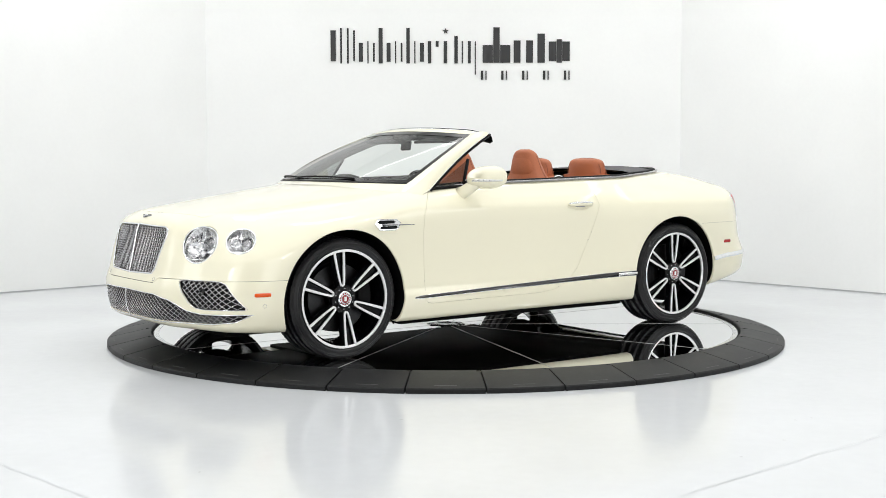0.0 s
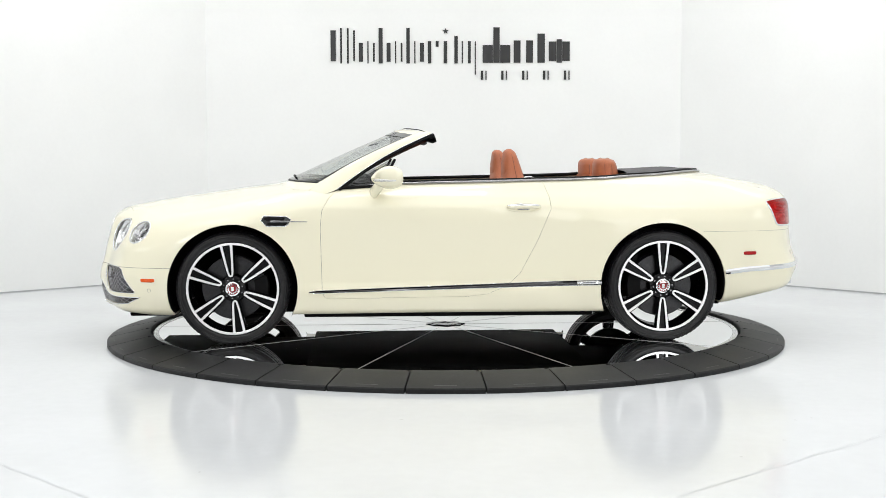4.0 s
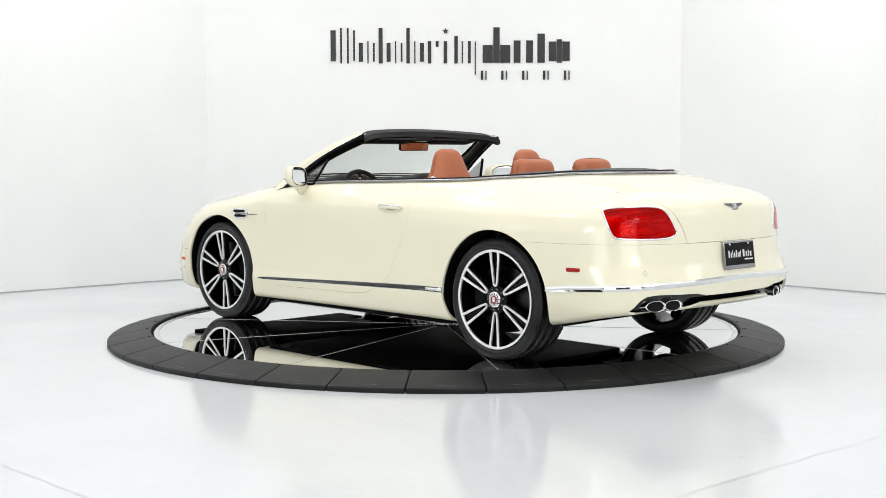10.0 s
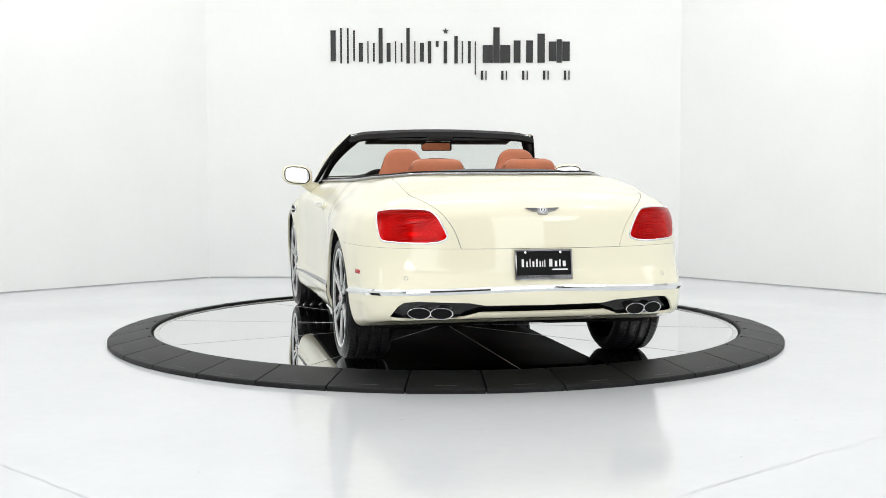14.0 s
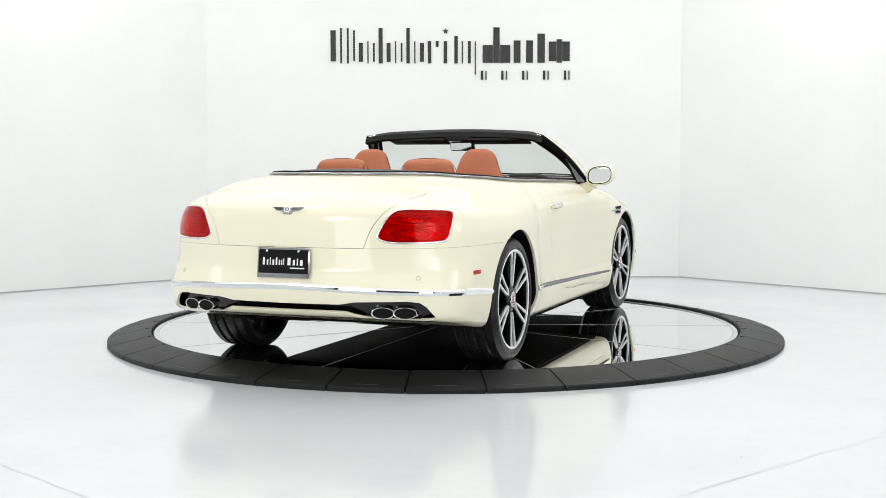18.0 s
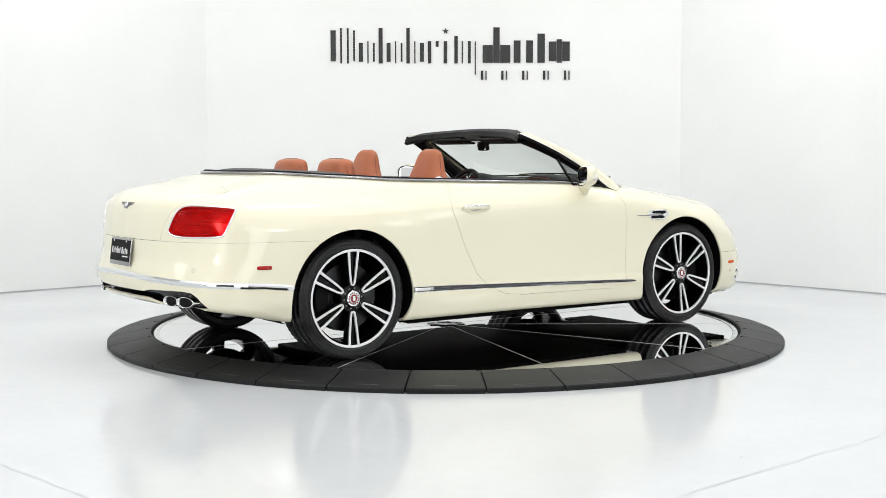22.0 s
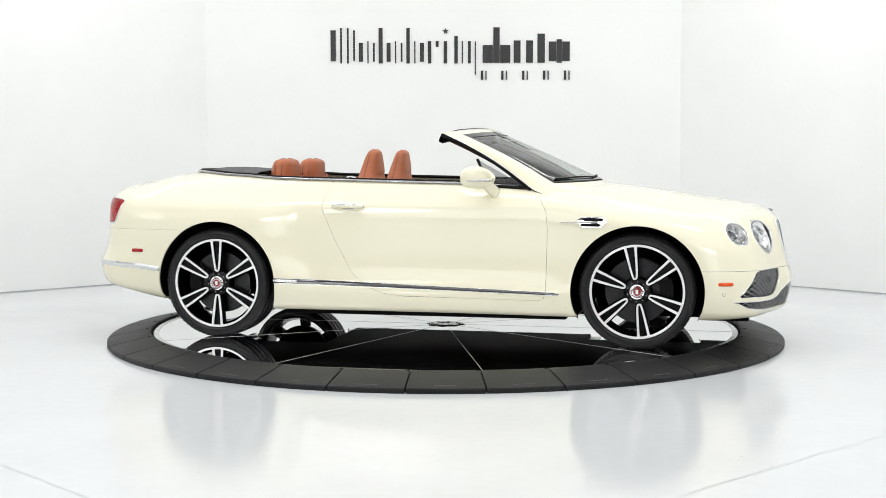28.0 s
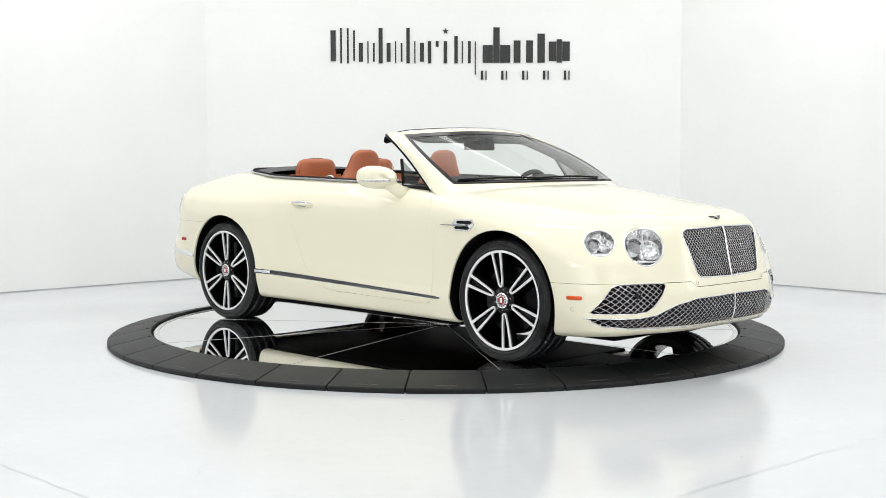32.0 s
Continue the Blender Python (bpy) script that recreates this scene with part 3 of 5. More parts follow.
TRUNK_W = curve((-2.6, 0.415), (-2.4, 0.43), (-2.3, 0.475), (-2.2, 0.56), (-2.1, 0.605), (-1.9, 0.64), (-1.6, 0.64))
TRUNK_Z = curve((0.70, 0.43), (0.80, 0.465), (0.90, 0.535), (0.95, 0.60), (0.985, 0.655), (1.1, 0.67))
cut("shell", lambda x, y, z: np.maximum(np.abs(y) - TRUNK_Z(z), x + 1.95 + 0.12 * np.abs(y)), "trunk_lid")
DOOR = [(0.70, 1.2), (0.716, 0.985), (0.772, 0.92), (0.810, 0.85), (0.820, 0.74), (0.810, 0.34), (0.795, 0.30), (0.76, 0.292), (-0.10, 0.300), (-0.24, 0.315), (-0.36, 0.365), (-0.45, 0.445), (-0.56, 0.65), (-0.648, 0.86), (-0.64, 0.93), (-0.605, 1.03), (-0.60, 1.2)]
cut("shell", lambda x, y, z: np.maximum(poly_distance(x, z, DOOR), 0.6 - np.abs(y)), "door")
cut("shell", lambda x, y, z: 0.25 - x, "fender")
cut("shell", lambda x, y, z: np.maximum(np.maximum(np.abs(y) - TRUNK_Z(z), x + 1.25), np.maximum(0.91 - z, -2.2 - x)), "rear_deck")
SHELL["underbody"] = [f for f in SHELL["shell"] if max(SHELL_V[i][2] for i in f) < 0.26 and max(abs(SHELL_V[i][1]) for i in f) < 0.84]
low = set(SHELL["underbody"])
SHELL["shell"] = [f for f in SHELL["shell"] if f not in low]

car = tagged(empty("convertible_car"), "cream two-door convertible with open roof and tan leather seats", "car")


def panel(name, faces, material, label="", gap=0.0013, lip=0.014, offset=0.0, closed=None):
    """One panel of the shell with its edges turned in."""
    used = sorted({i for f in faces for i in f})
    remap = {i: k for k, i in enumerate(used)}
    v = np.array([SHELL_V[i] for i in used])
    start = v.copy()
    n = body_normal(v)
    f = [tuple(remap[i] for i in q) for q in faces]
    edges = {}
    for q in f:
        for a, b in zip(q, q[1:] + q[:1]):
            edges[(a, b)] = q
    rim = [(a, b) for (a, b) in edges if (b, a) not in edges]
    shift, weight = np.zeros_like(v), np.zeros(len(v))
    for a, b in rim:
        t = v[b] - v[a]
        inward = np.cross(n[a], t)
        for i in (a, b):
            shift[i] += inward
            weight[i] += 1
    on = weight > 0
    length = np.linalg.norm(shift, axis=1)
    v[on] += shift[on] / np.maximum(length[on], 1e-9)[:, None] * gap
    if closed is not None:
        shut = on & closed(*start.T)
        v[shut] = start[shut]
    v += n * offset
    verts, normals, out = [tuple(p) for p in v], [tuple(q) for q in n], list(f)
    if lip:
        twin = {}
        for i in np.nonzero(on)[0]:
            side = -shift[i] / max(length[i], 1e-9)
            twin[i] = len(verts)
            verts += [tuple(v[i]), tuple(v[i] - n[i] * 0.002 + side * 0.0006), tuple(v[i] - n[i] * lip)]
            normals += [tuple(n[i] * 0.6 + side * 0.8), tuple(side), tuple(side)]
        for a, b in rim:
            for k in range(2):
                out.append((twin[b] + k, twin[a] + k, twin[a] + k + 1, twin[b] + k + 1))
    me = mesh_from(name, verts, out, material, normals=normals)
    return part_me(name, me, car, label)


def half(label, s):
    return [f for f in SHELL[label] if (sum(SHELL_V[i][1] for i in f) > 0) == (s > 0)]


# dark inner shell behind the panels
def inner_shell():
    faces = [f for k in ("shell", "hood", "nose_panel", "front_bumper", "rear_bumper", "trunk_lid", "door", "fender", "rear_deck") for f in SHELL[k]]
    used = sorted({i for f in faces for i in f})
    remap = {i: k for k, i in enumerate(used)}
    v = np.array([SHELL_V[i] for i in used])
    n = body_normal(v)
    part_me("body_structure", mesh_from("body_structure", v - n * 0.012, [tuple(remap[i] for i in f) for f in faces], M_BLACK, normals=n), car, "black inner body structure")


inner_shell()
panel("hood", SHELL["hood"], M_PAINT, gap=0.0007)
SILL_SEAM = lambda x, y, z: np.abs(x - 0.25) < 0.002
NOSE_SEAM = lambda x, y, z: (np.abs(np.abs(y) - 0.52) < 0.002) & (x > 1.85) & (z > 0.497)
panel("nose_panel", SHELL["nose_panel"], M_PAINT, closed=NOSE_SEAM, gap=0.0024)
panel("front_bumper", SHELL["front_bumper"], M_PAINT)
panel("rear_bumper", SHELL["rear_bumper"], M_PAINT, gap=0.0005)
panel("trunk_lid", SHELL["trunk_lid"], M_PAINT, gap=0.0022)
panel("rear_deck", SHELL["rear_deck"], M_PAINT)
boot_cover = panel("boot_cover", SHELL["boot_cover"], M_CANVAS, "dark grey cloth cover over the folded roof", gap=0.0, offset=0.004, lip=0)
for q in boot_cover.data.vertices:
    inset = -float(opening(np.array(q.co.x), np.array(q.co.y), np.array(q.co.z)))
    q.co.z += 0.014 * float(step(0.0, 0.22, inset))
for s in (1, -1):
    panel("rear_quarter", half("shell", s), M_PAINT, lip=0.016, closed=SILL_SEAM)
    panel("door", half("door", s), M_PAINT)
    panel("fender", half("fender", s), M_PAINT, closed=lambda x, y, z: NOSE_SEAM(x, y, z) | SILL_SEAM(x, y, z))
part("underbody", box_bm(1.86, 1.70, 0.05, 0.012, at=(0.0, 0, 0.188)), M_UNDER, car, "black flat underbody")
part("front_undertray", box_bm(1.10, 1.20, 0.06, 0.012, at=(1.44, 0, 0.198)), M_UNDER, car, "black front undertray")
part("front_air_dam", box_bm(0.30, 1.50, 0.035, 0.012, at=(1.90, 0, 0.186)), M_UNDER, car, "black lip under the front bumper")
part("rear_undertray", box_bm(0.95, 1.10, 0.06, 0.02, at=(-1.41, 0, 0.275)), M_UNDER, car, "black rear undertray")
# ---- wheels ----
def tyre_mesh():
    """Outward side is +z; the tyre's middle plane at z = -0.137."""
    prof = [(0.284, -0.018), (0.286, -0.010), (0.290, -0.004), (0.294, -0.004), (0.297, -0.007), (0.303, -0.003), (0.307, 0.0005), (0.322, 0.002), (0.325, -0.001), (0.331, -0.001), (0.337, -0.004), (0.340, -0.0085), (0.344, -0.009), (0.352, -0.020)]
    n_tread = 27
    for k in range(n_tread):
        prof.append((0.3575 + 0.0035 * math.sin(math.pi * k / (n_tread - 1)), -0.024 - 0.226 * k / (n_tread - 1)))
    prof += [(0.350, -0.254), (0.330, -0.273), (0.300, -0.273), (0.284, -0.256)]
    n = 288
    verts = []
    for a in range(n):
        ang = 2 * math.pi * a / n
        for i, (r, z) in enumerate(prof):
            k = i - 14
            if 0 <= k < n_tread:
                if k in (5, 6, 12, 13, 20, 21):
                    r -= 0.012
                shift = (k * 2) if k < 13 else (54 - k * 2)
                if (a + shift // 3) % 4 == 0 and k not in (9, 10, 16, 17):
                    r -= 0.004
            verts.append((r * math.cos(ang), r * math.sin(ang), z))
    me = mesh_from("tyre", verts, grid_faces(n, len(prof), wrap_u=True), M_TYRE)
    me.set_sharp_from_angle(angle=radians(32))
    return me


def spoke_face_mesh():
    """Polished loop of one twin spoke, pointing along +x; machined face at the front."""
    path = []
    for r in np.linspace(0.2785, 0.091, 14):
        path.append((r, 0.0112 + 0.0205 * ((r - 0.091) / 0.1875) ** 0.75))
    for a in np.linspace(0, math.pi, 8)[1:-1]:
        path.append((0.091 - 0.0115 * math.sin(a), 0.0112 * math.cos(a)))
    path += [(x, -y) for x, y in path[13::-1]]
    verts, faces = [], []
    for i, (x, y) in enumerate(path):
        a, b = path[max(i - 1, 0)], path[min(i + 1, len(path) - 1)]
        t = Vector((b[0] - a[0], b[1] - a[1])).normalized()
        w = 0.0056 + 0.0023 * (x - 0.083) / 0.195
        z = -0.014 + 0.010 * (x / 0.28) ** 2
        for side, dz in ((-1, -0.012), (-1, -0.001), (-0.8, 0.0), (0.8, 0.0), (1, -0.001), (1, -0.012)):
            verts.append((x - t.y * w * side, y + t.x * w * side, z + dz))
    faces = grid_faces(len(path), 6)
    me = mesh_from("spoke_face", verts, faces, M_RIM)
    me.set_sharp_from_angle(angle=radians(30))
    return me


def spoke_mesh():
    """Black body of one twin spoke under its polished loop."""
    verts = []
    rs = np.linspace(0.055, 0.282, 12)
    for r in rs:
        k = max((r - 0.075) / 0.205, 0) ** 0.8
        w = 0.024 + 0.0235 * k
        z = -0.020 + 0.010 * (r / 0.28) ** 2
        for y, dz in ((-w, -0.045), (-w, -0.012), (-w * 0.86, -0.002), (-w * 0.45, -0.004), (-w * 0.38, -0.017), (w * 0.38, -0.017), (w * 0.45, -0.004), (w * 0.86, -0.002), (w, -0.012), (w, -0.045)):
            verts.append((r, y, z + dz))
    faces = grid_faces(len(rs), 10, flip=True) + [(0, 1, 2, 3, 4, 5, 6, 7, 8, 9)]
    me = mesh_from("spoke", verts, faces, M_RIMBLACK)
    me.set_sharp_from_angle(angle=radians(35))
    return me


TYRE_ME, SPOKE_ME, FACE_ME = tyre_mesh(), spoke_mesh(), spoke_face_mesh()
CAP_MARK = mesh_from("cap_mark", [(0.0285, -0.004, -0.0040), (0.0365, -0.005, -0.0049), (0.0365, 0.005, -0.0049), (0.0285, 0.004, -0.0040)], [(0, 1, 2, 3)], M_CAPRED, smooth=False)


def wheel(hx, s, turn):
    """A wheel at hub x, on side s; local +z points outwards."""
    m = Matrix.Translation((hx, s * 0.945, 0.3585)) @ Matrix.Rotation(radians(-90 * s), 4, "X") @ Matrix.Rotation(radians(turn), 4, "Z")
    rim = part("wheel", lathe_bm([(0.2915, -0.010), (0.290, -0.006), (0.282, -0.012), (0.277, -0.03), (0.269, -0.06), (0.262, -0.14), (0.277, -0.24), (0.284, -0.262), (0.280, -0.262), (0.256, -0.14), (0.264, -0.03)], 72), M_RIMBLACK, car, "black alloy wheel with machined twin spokes", m)
    part("rim_lip", lathe_bm([(0.2925, -0.012), (0.2922, -0.0045), (0.290, -0.003), (0.2805, -0.0035), (0.2770, -0.006), (0.2770, -0.016)], 96), M_RIM, rim, "bright machined rim lip")
    part_me("tyre", TYRE_ME, rim, "black low-profile tyre")
    for k in range(6):
        part_me("spoke", SPOKE_ME, rim, "", pose(0, 0, 0, rz=60 * k))
        part_me("spoke_face", FACE_ME, rim, "", pose(0, 0, 0, rz=60 * k))
    part("wheel_centre", lathe_bm([(0.0, -0.012), (0.036, -0.012), (0.050, -0.016), (0.066, -0.018), (0.080, -0.026), (0.082, -0.045), (0.07, -0.09), (0.0, -0.09)], 48), M_RIMBLACK, rim)
    for k in range(10):
        part("wheel_bolt", lathe_bm([(0.0, -0.014), (0.005, -0.014), (0.0065, -0.017), (0.0065, -0.03)], 8), M_DARKCHROME, rim, m=pose(0.0600 * math.cos(radians(36 * k + 12)), 0.0600 * math.sin(radians(36 * k + 12)), -0.003))
    cap = part("centre_cap", lathe_bm([(0.0, -0.004), (0.030, -0.0045), (0.041, -0.006), (0.0455, -0.009), (0.046, -0.016)], 32), M_CHROME, rim, "chrome ringed dark red centre cap")
    part("cap_enamel", lathe_bm([(0.0, -0.0028), (0.020, -0.0030), (0.024, -0.0040)], 32), M_CAPRED, cap)
    part("cap_badge", box_bm(0.016, 0.026, 0.004, 0.0019, at=(0, 0, -0.0025), seg=3), M_WHITE, cap, m=pose(0, 0, 0, rz=-turn))
    for k in range(14):
        part_me("cap_mark", CAP_MARK, cap, "", pose(0, 0, 0, rz=360 / 14 * k))
    part("brake_disc", lathe_bm([(0.09, -0.095), (0.20, -0.095), (0.202, -0.098), (0.202, -0.124), (0.09, -0.124)], 64), M_DISC, rim, "grey steel brake disc")
    # added black disc that keeps the open rim dark behind the spokes
    part("wheel_blocker", lathe_bm([(0.06, -0.150), (0.205, -0.150), (0.205, -0.155), (0.06, -0.155)], 48), M_BLACK, rim)
    cal = bmesh.new()
    rows = [(r, a, z) for a in np.linspace(-0.38, 0.38, 9) for r, z in ((0.135, -0.074), (0.218, -0.074), (0.222, -0.08), (0.222, -0.14), (0.135, -0.14))]
    vs = [cal.verts.new((r * math.cos(a), r * math.sin(a), z)) for r, a, z in rows]
    for q in grid_faces(9, 5):
        cal.faces.new([vs[i] for i in q])
    cal.faces.new(vs[:5]), cal.faces.new(vs[-5:])
    part("brake_caliper", cal, M_BLACK, rim, m=pose(0, 0, 0, rz=(180 if hx > 0 else 0) * 1 - turn if s > 0 else (0 if hx > 0 else 180) - turn))
    return rim


wheel(1.373, 1, 38.0)
wheel(-1.373, 1, 30.0)
wheel(1.373, -1, 39.0)
wheel(-1.373, -1, 30.0)


def wheel_well(hx, s):
    verts = []
    arc = np.linspace(radians(-28), radians(208), 32)
    for a in arc:
        for y, r in ((0.925, ARCH_R + 0.004), (0.80, ARCH_R + 0.02), (0.56, ARCH_R + 0.02)):
            x, z = hx + r * math.cos(a), 0.357 + r * math.sin(a)
            if y > 0.9:
                y = float(on_side(np.array([x]), np.array([max(z, 0.2)]))[0, 1]) - 0.016
            verts.append((x, y * s, max(z, 0.175 if y > 0.85 else 0.225)))
    n = len(arc)
    faces = grid_faces(n, 3)
    centre = len(verts)
    verts.append((hx, 0.56 * s, 0.357))
    faces += [(centre, i * 3 + 2, (i + 1) * 3 + 2) for i in range(n - 1)]
    part_me("wheel_well", mesh_from("wheel_well", verts, faces, M_BLACK), car, "black wheel arch liner")


for hx in (1.373, -1.373):
    for s in (1, -1):
        wheel_well(hx, s)

# ---- front end ----
def inside(outline, y, z):
    return poly_distance(np.asarray(y, float), np.asarray(z, float), outline) < 0


def lattice(outline, cell_w, cell_h, radius, depth, step=0.008):
    """Two sets of crossing bars that fill an outline on the nose."""
    ys, zs = [p[0] for p in outline], [p[1] for p in outline]
    slope = cell_h / cell_w
    runs = []
    for sign in (1, -1):
        c = min(zs) - max(abs(min(ys)), abs(max(ys))) * slope - cell_h
        while c < max(zs) + max(abs(min(ys)), abs(max(ys))) * slope + cell_h:
            yy = np.arange(min(ys) - 0.01, max(ys) + 0.01, step)
            zz = c + sign * slope * yy
            ok = inside(outline, yy, zz)
            run = []
            for y, z, flag in list(zip(yy, zz, ok)) + [(0, 0, False)]:
                if flag:
                    run.append((y, z))
                else:
                    if len(run) > 1:
                        runs.append((sign, run))
                    run = []
            c += cell_h
    flat = np.array([q for _, run in runs for q in run])
    pts, pieces, at = on_front(flat[:, 0], flat[:, 1]), [], 0
    for sign, run in runs:
        p = pts[at:at + len(run)].copy()
        at += len(run)
        p[:, 0] -= depth + (0.002 if sign > 0 else 0.0)
        pieces.append(tube(p, radius, 4, up=(1, 0, 0), ends=False))
    return merge(pieces)


def outline_path(outline, depth=0.0, n=1):
    pts = []
    for (ay, az), (by, bz) in zip(outline, outline[1:] + outline[:1]):
        k = max(int(math.hypot(by - ay, bz - az) / 0.02), 1)
        pts += [(ay + (by - ay) * i / k, az + (bz - az) * i / k) for i in range(k)]
    p = on_front(np.array([q[0] for q in pts]), np.array([q[1] for q in pts]))
    p[:, 0] -= depth
    return p


def intake(name, outline, holes, cell, bar, frame_r, depth, label, back=0.045):
    backing = panel(name, holes, M_BLACK, label, gap=-0.006, lip=0, offset=-back)
    v, f = lattice(outline, *cell, bar, depth)
    part_me("grille_mesh", mesh_from("grille_mesh", v, f, M_MESH), backing, "bright diamond lattice")
    if frame_r:
        v, f = tube(outline_path(outline, 0.001), frame_r, 8, closed=True, up=(1, 0, 0))
        part_me("grille_frame", mesh_from("grille_frame", v, f, M_CHROME), backing, "chrome surround")
    # dark inner rim between the shell's edge and the backing
    a, b = outline_path(outline, 0.008), outline_path(outline, back + 0.01)
    n = len(a)
    part_me("intake_rim", mesh_from("intake_rim", list(a) + list(b), [(i, (i + 1) % n, n + (i + 1) % n, n + i) for i in range(n)], M_BLACK), backing)
    return backing


g = intake("radiator_grille", GRILLE, SHELL["grille_hole"], (0.0225, 0.0275), 0.0021, 0.0050, 0.010, "black backing of the upright radiator grille")
zz = np.linspace(0.504, 0.786, 14)
p = on_front(0 * zz, zz)
p[:, 0] += 0.001
v, f = tube(p, 0.0065, 8, up=(0, 1, 0))
part_me("centre_bar", mesh_from("centre_bar", v, f, M_CHROME), g, "chrome centre bar")
g = intake("lower_grille", MOUTH, SHELL["mouth_hole"], (0.037, 0.0295), 0.0022, 0.003, 0.012, "black backing of the wide lower intake")
zz = np.linspace(0.242, 0.402, 8)
p = on_front(0 * zz, zz)
v, f = tube(p, 0.0045, 8, up=(0, 1, 0))
part_me("centre_bar", mesh_from("centre_bar", v, f, M_CHROME), g, "chrome centre bar")
for s in (1, -1):
    outline = [(a * s, b) for a, b in FOG]
    g = intake("side_intake", outline, half("fog_hole", s), (0.037, 0.0315), 0.0028, 0.0022, 0.012, "black backing of the side intake")
    c = on_front(np.array([0.705 * s]), np.array([0.432]))[0]
    n = Vector(body_normal(c))
    part("sensor", lathe_bm([(0.0, 0.0), (0.012, 0.0), (0.013, 0.006), (0.018, 0.006), (0.019, 0.0), (0.019, -0.03)], 20), M_GLOSSBLACK, g, "round black sensor", Matrix.Translation(Vector(c) - n * 0.010) @ n.to_track_quat("Z", "Y").to_matrix().to_4x4())


def thin_glass(name, tint, ior=1.45, boost=1.0):
    m = bpy.data.materials.new(name)
    m.use_nodes = True
    nt = m.node_tree
    nt.nodes.clear()
    out = nt.nodes.new("ShaderNodeOutputMaterial")
    clear, gloss, mix, fres = (nt.nodes.new(k) for k in ("ShaderNodeBsdfTransparent", "ShaderNodeBsdfGlossy", "ShaderNodeMixShader", "ShaderNodeLayerWeight"))
    clear.inputs[0].default_value = (*tint, 1)
    gloss.inputs["Roughness"].default_value = 0.0
    power, amount = nt.nodes.new("ShaderNodeMath"), nt.nodes.new("ShaderNodeMath")
    power.operation, amount.operation = "POWER", "MULTIPLY_ADD"
    power.inputs[1].default_value = 4.5
    fres.inputs["Blend"].default_value = 0.5
    amount.inputs[1].default_value, amount.inputs[2].default_value = 0.9, (ior - 1) * 0.11
    nt.links.new(fres.outputs["Facing"], power.inputs[0])
    nt.links.new(power.outputs[0], amount.inputs[0])
    nt.links.new(amount.outputs[0], mix.inputs[0])
    nt.links.new(clear.outputs[0], mix.inputs[1])
    nt.links.new(gloss.outputs[0], mix.inputs[2])
    nt.links.new(mix.outputs[0], out.inputs[0])
    return m


M_PANE = thin_glass("laminated windscreen", (0.90, 0.94, 0.925))
M_COVER = thin_glass("clear lamp cover glass", (0.97, 0.97, 0.97), 1.4)

for c, n, r, s in LAMPS:
    n = Vector(n)
    m = Matrix.Translation(Vector(c)) @ n.to_track_quat("Z", "Y").to_matrix().to_4x4()
    big = r > 0.1
    lamp = part("headlamp", lathe_bm([(r + 0.006, -0.020), (r, -0.030), (r * 0.92, -0.045), (r * 0.7, -0.065), (r * 0.5, -0.070), (0.0, -0.072)], 40), M_REFLECTOR, car, "round clear headlamp with bright reflector", m)
    ringpts = []
    for a in np.linspace(0, 2 * math.pi, 48, endpoint=False):
        q = np.array(m @ Vector((r * 0.985 * math.cos(a), r * 0.985 * math.sin(a), 0)))
        ringpts.append(to_body(q[None])[0] - np.array(n) * 0.002)
    v, f = tube([m.inverted() @ Vector(q) for q in ringpts], 0.0048, 8, closed=True)
    part_me("bezel", mesh_from("bezel", v, f, M_CHROME), lamp, "chrome bezel")
    # projector, second bowl, side lamp and bright fins inside; outboard is +x times s
    px, py, pr = (0.36 * r * s, 0.06 * r, r * 0.40) if big else (0.36 * r * s, 0.0, r * 0.40)
    at = pose(px, py, 0)
    part("projector_ring", lathe_bm([(pr * 1.10, -0.055), (pr * 1.08, -0.018), (pr, -0.014), (pr * 0.93, -0.018), (pr * 0.86, -0.034)], 32), M_CHROME, lamp, m=at)
    part("projector_well", lathe_bm([(pr * 0.90, -0.026), (pr * 0.74, -0.040), (0.0, -0.046)], 32), M_DARKCHROME, lamp, m=at)
    part("projector_lens", lathe_bm([(pr * 0.72, -0.040), (pr * 0.6, -0.026), (pr * 0.35, -0.018), (0.0, -0.015)], 32), M_COVER, lamp, "clear projector lens", at)
    br = r * (0.50 if big else 0.38)
    bowl = part("inner_bowl", lathe_bm([(br * 1.05, -0.050), (br, -0.020), (br * 0.94, -0.020), (br * 0.75, -0.040), (br * 0.4, -0.055), (0.0, -0.058)], 32), M_REFLECTOR, lamp, m=pose(-0.34 * r * s, -0.16 * r if big else 0.0, 0))
    part("bulb_cap", lathe_bm([(0.0, -0.022), (br * 0.16, -0.024), (br * 0.19, -0.032), (br * 0.19, -0.056)], 16), M_CHROME, bowl)
    for k in range(6 if big else 4):
        fin_h = r * (0.52 - 0.05 * k)
        part("fin", box_bm(0.004, fin_h, 0.022, 0.0012), M_DARKCHROME if k % 2 else M_CHROME, lamp, m=pose((-0.12 - 0.11 * k) * r * s, r * 0.50 - 0.05 * r * k, -0.034, rz=6 * s * k))
    part("brow", box_bm(r * 1.1, 0.010, 0.020, 0.003), M_CHROME, lamp, m=pose(0, -r * 0.72, -0.034))
for s in (1, -1):
    for big in (True, False):
        pick = []
        for f in half("lamp_hole", s):
            cy = np.mean([SHELL_V[i] for i in f], 0)
            near = min(LAMPS, key=lambda q: np.linalg.norm(q[0] - cy))
            if (near[2] > 0.1) == big:
                pick.append(f)
        panel("headlamp_cover", pick, M_COVER, "clear headlamp cover", gap=0.006, lip=0, offset=-0.001)


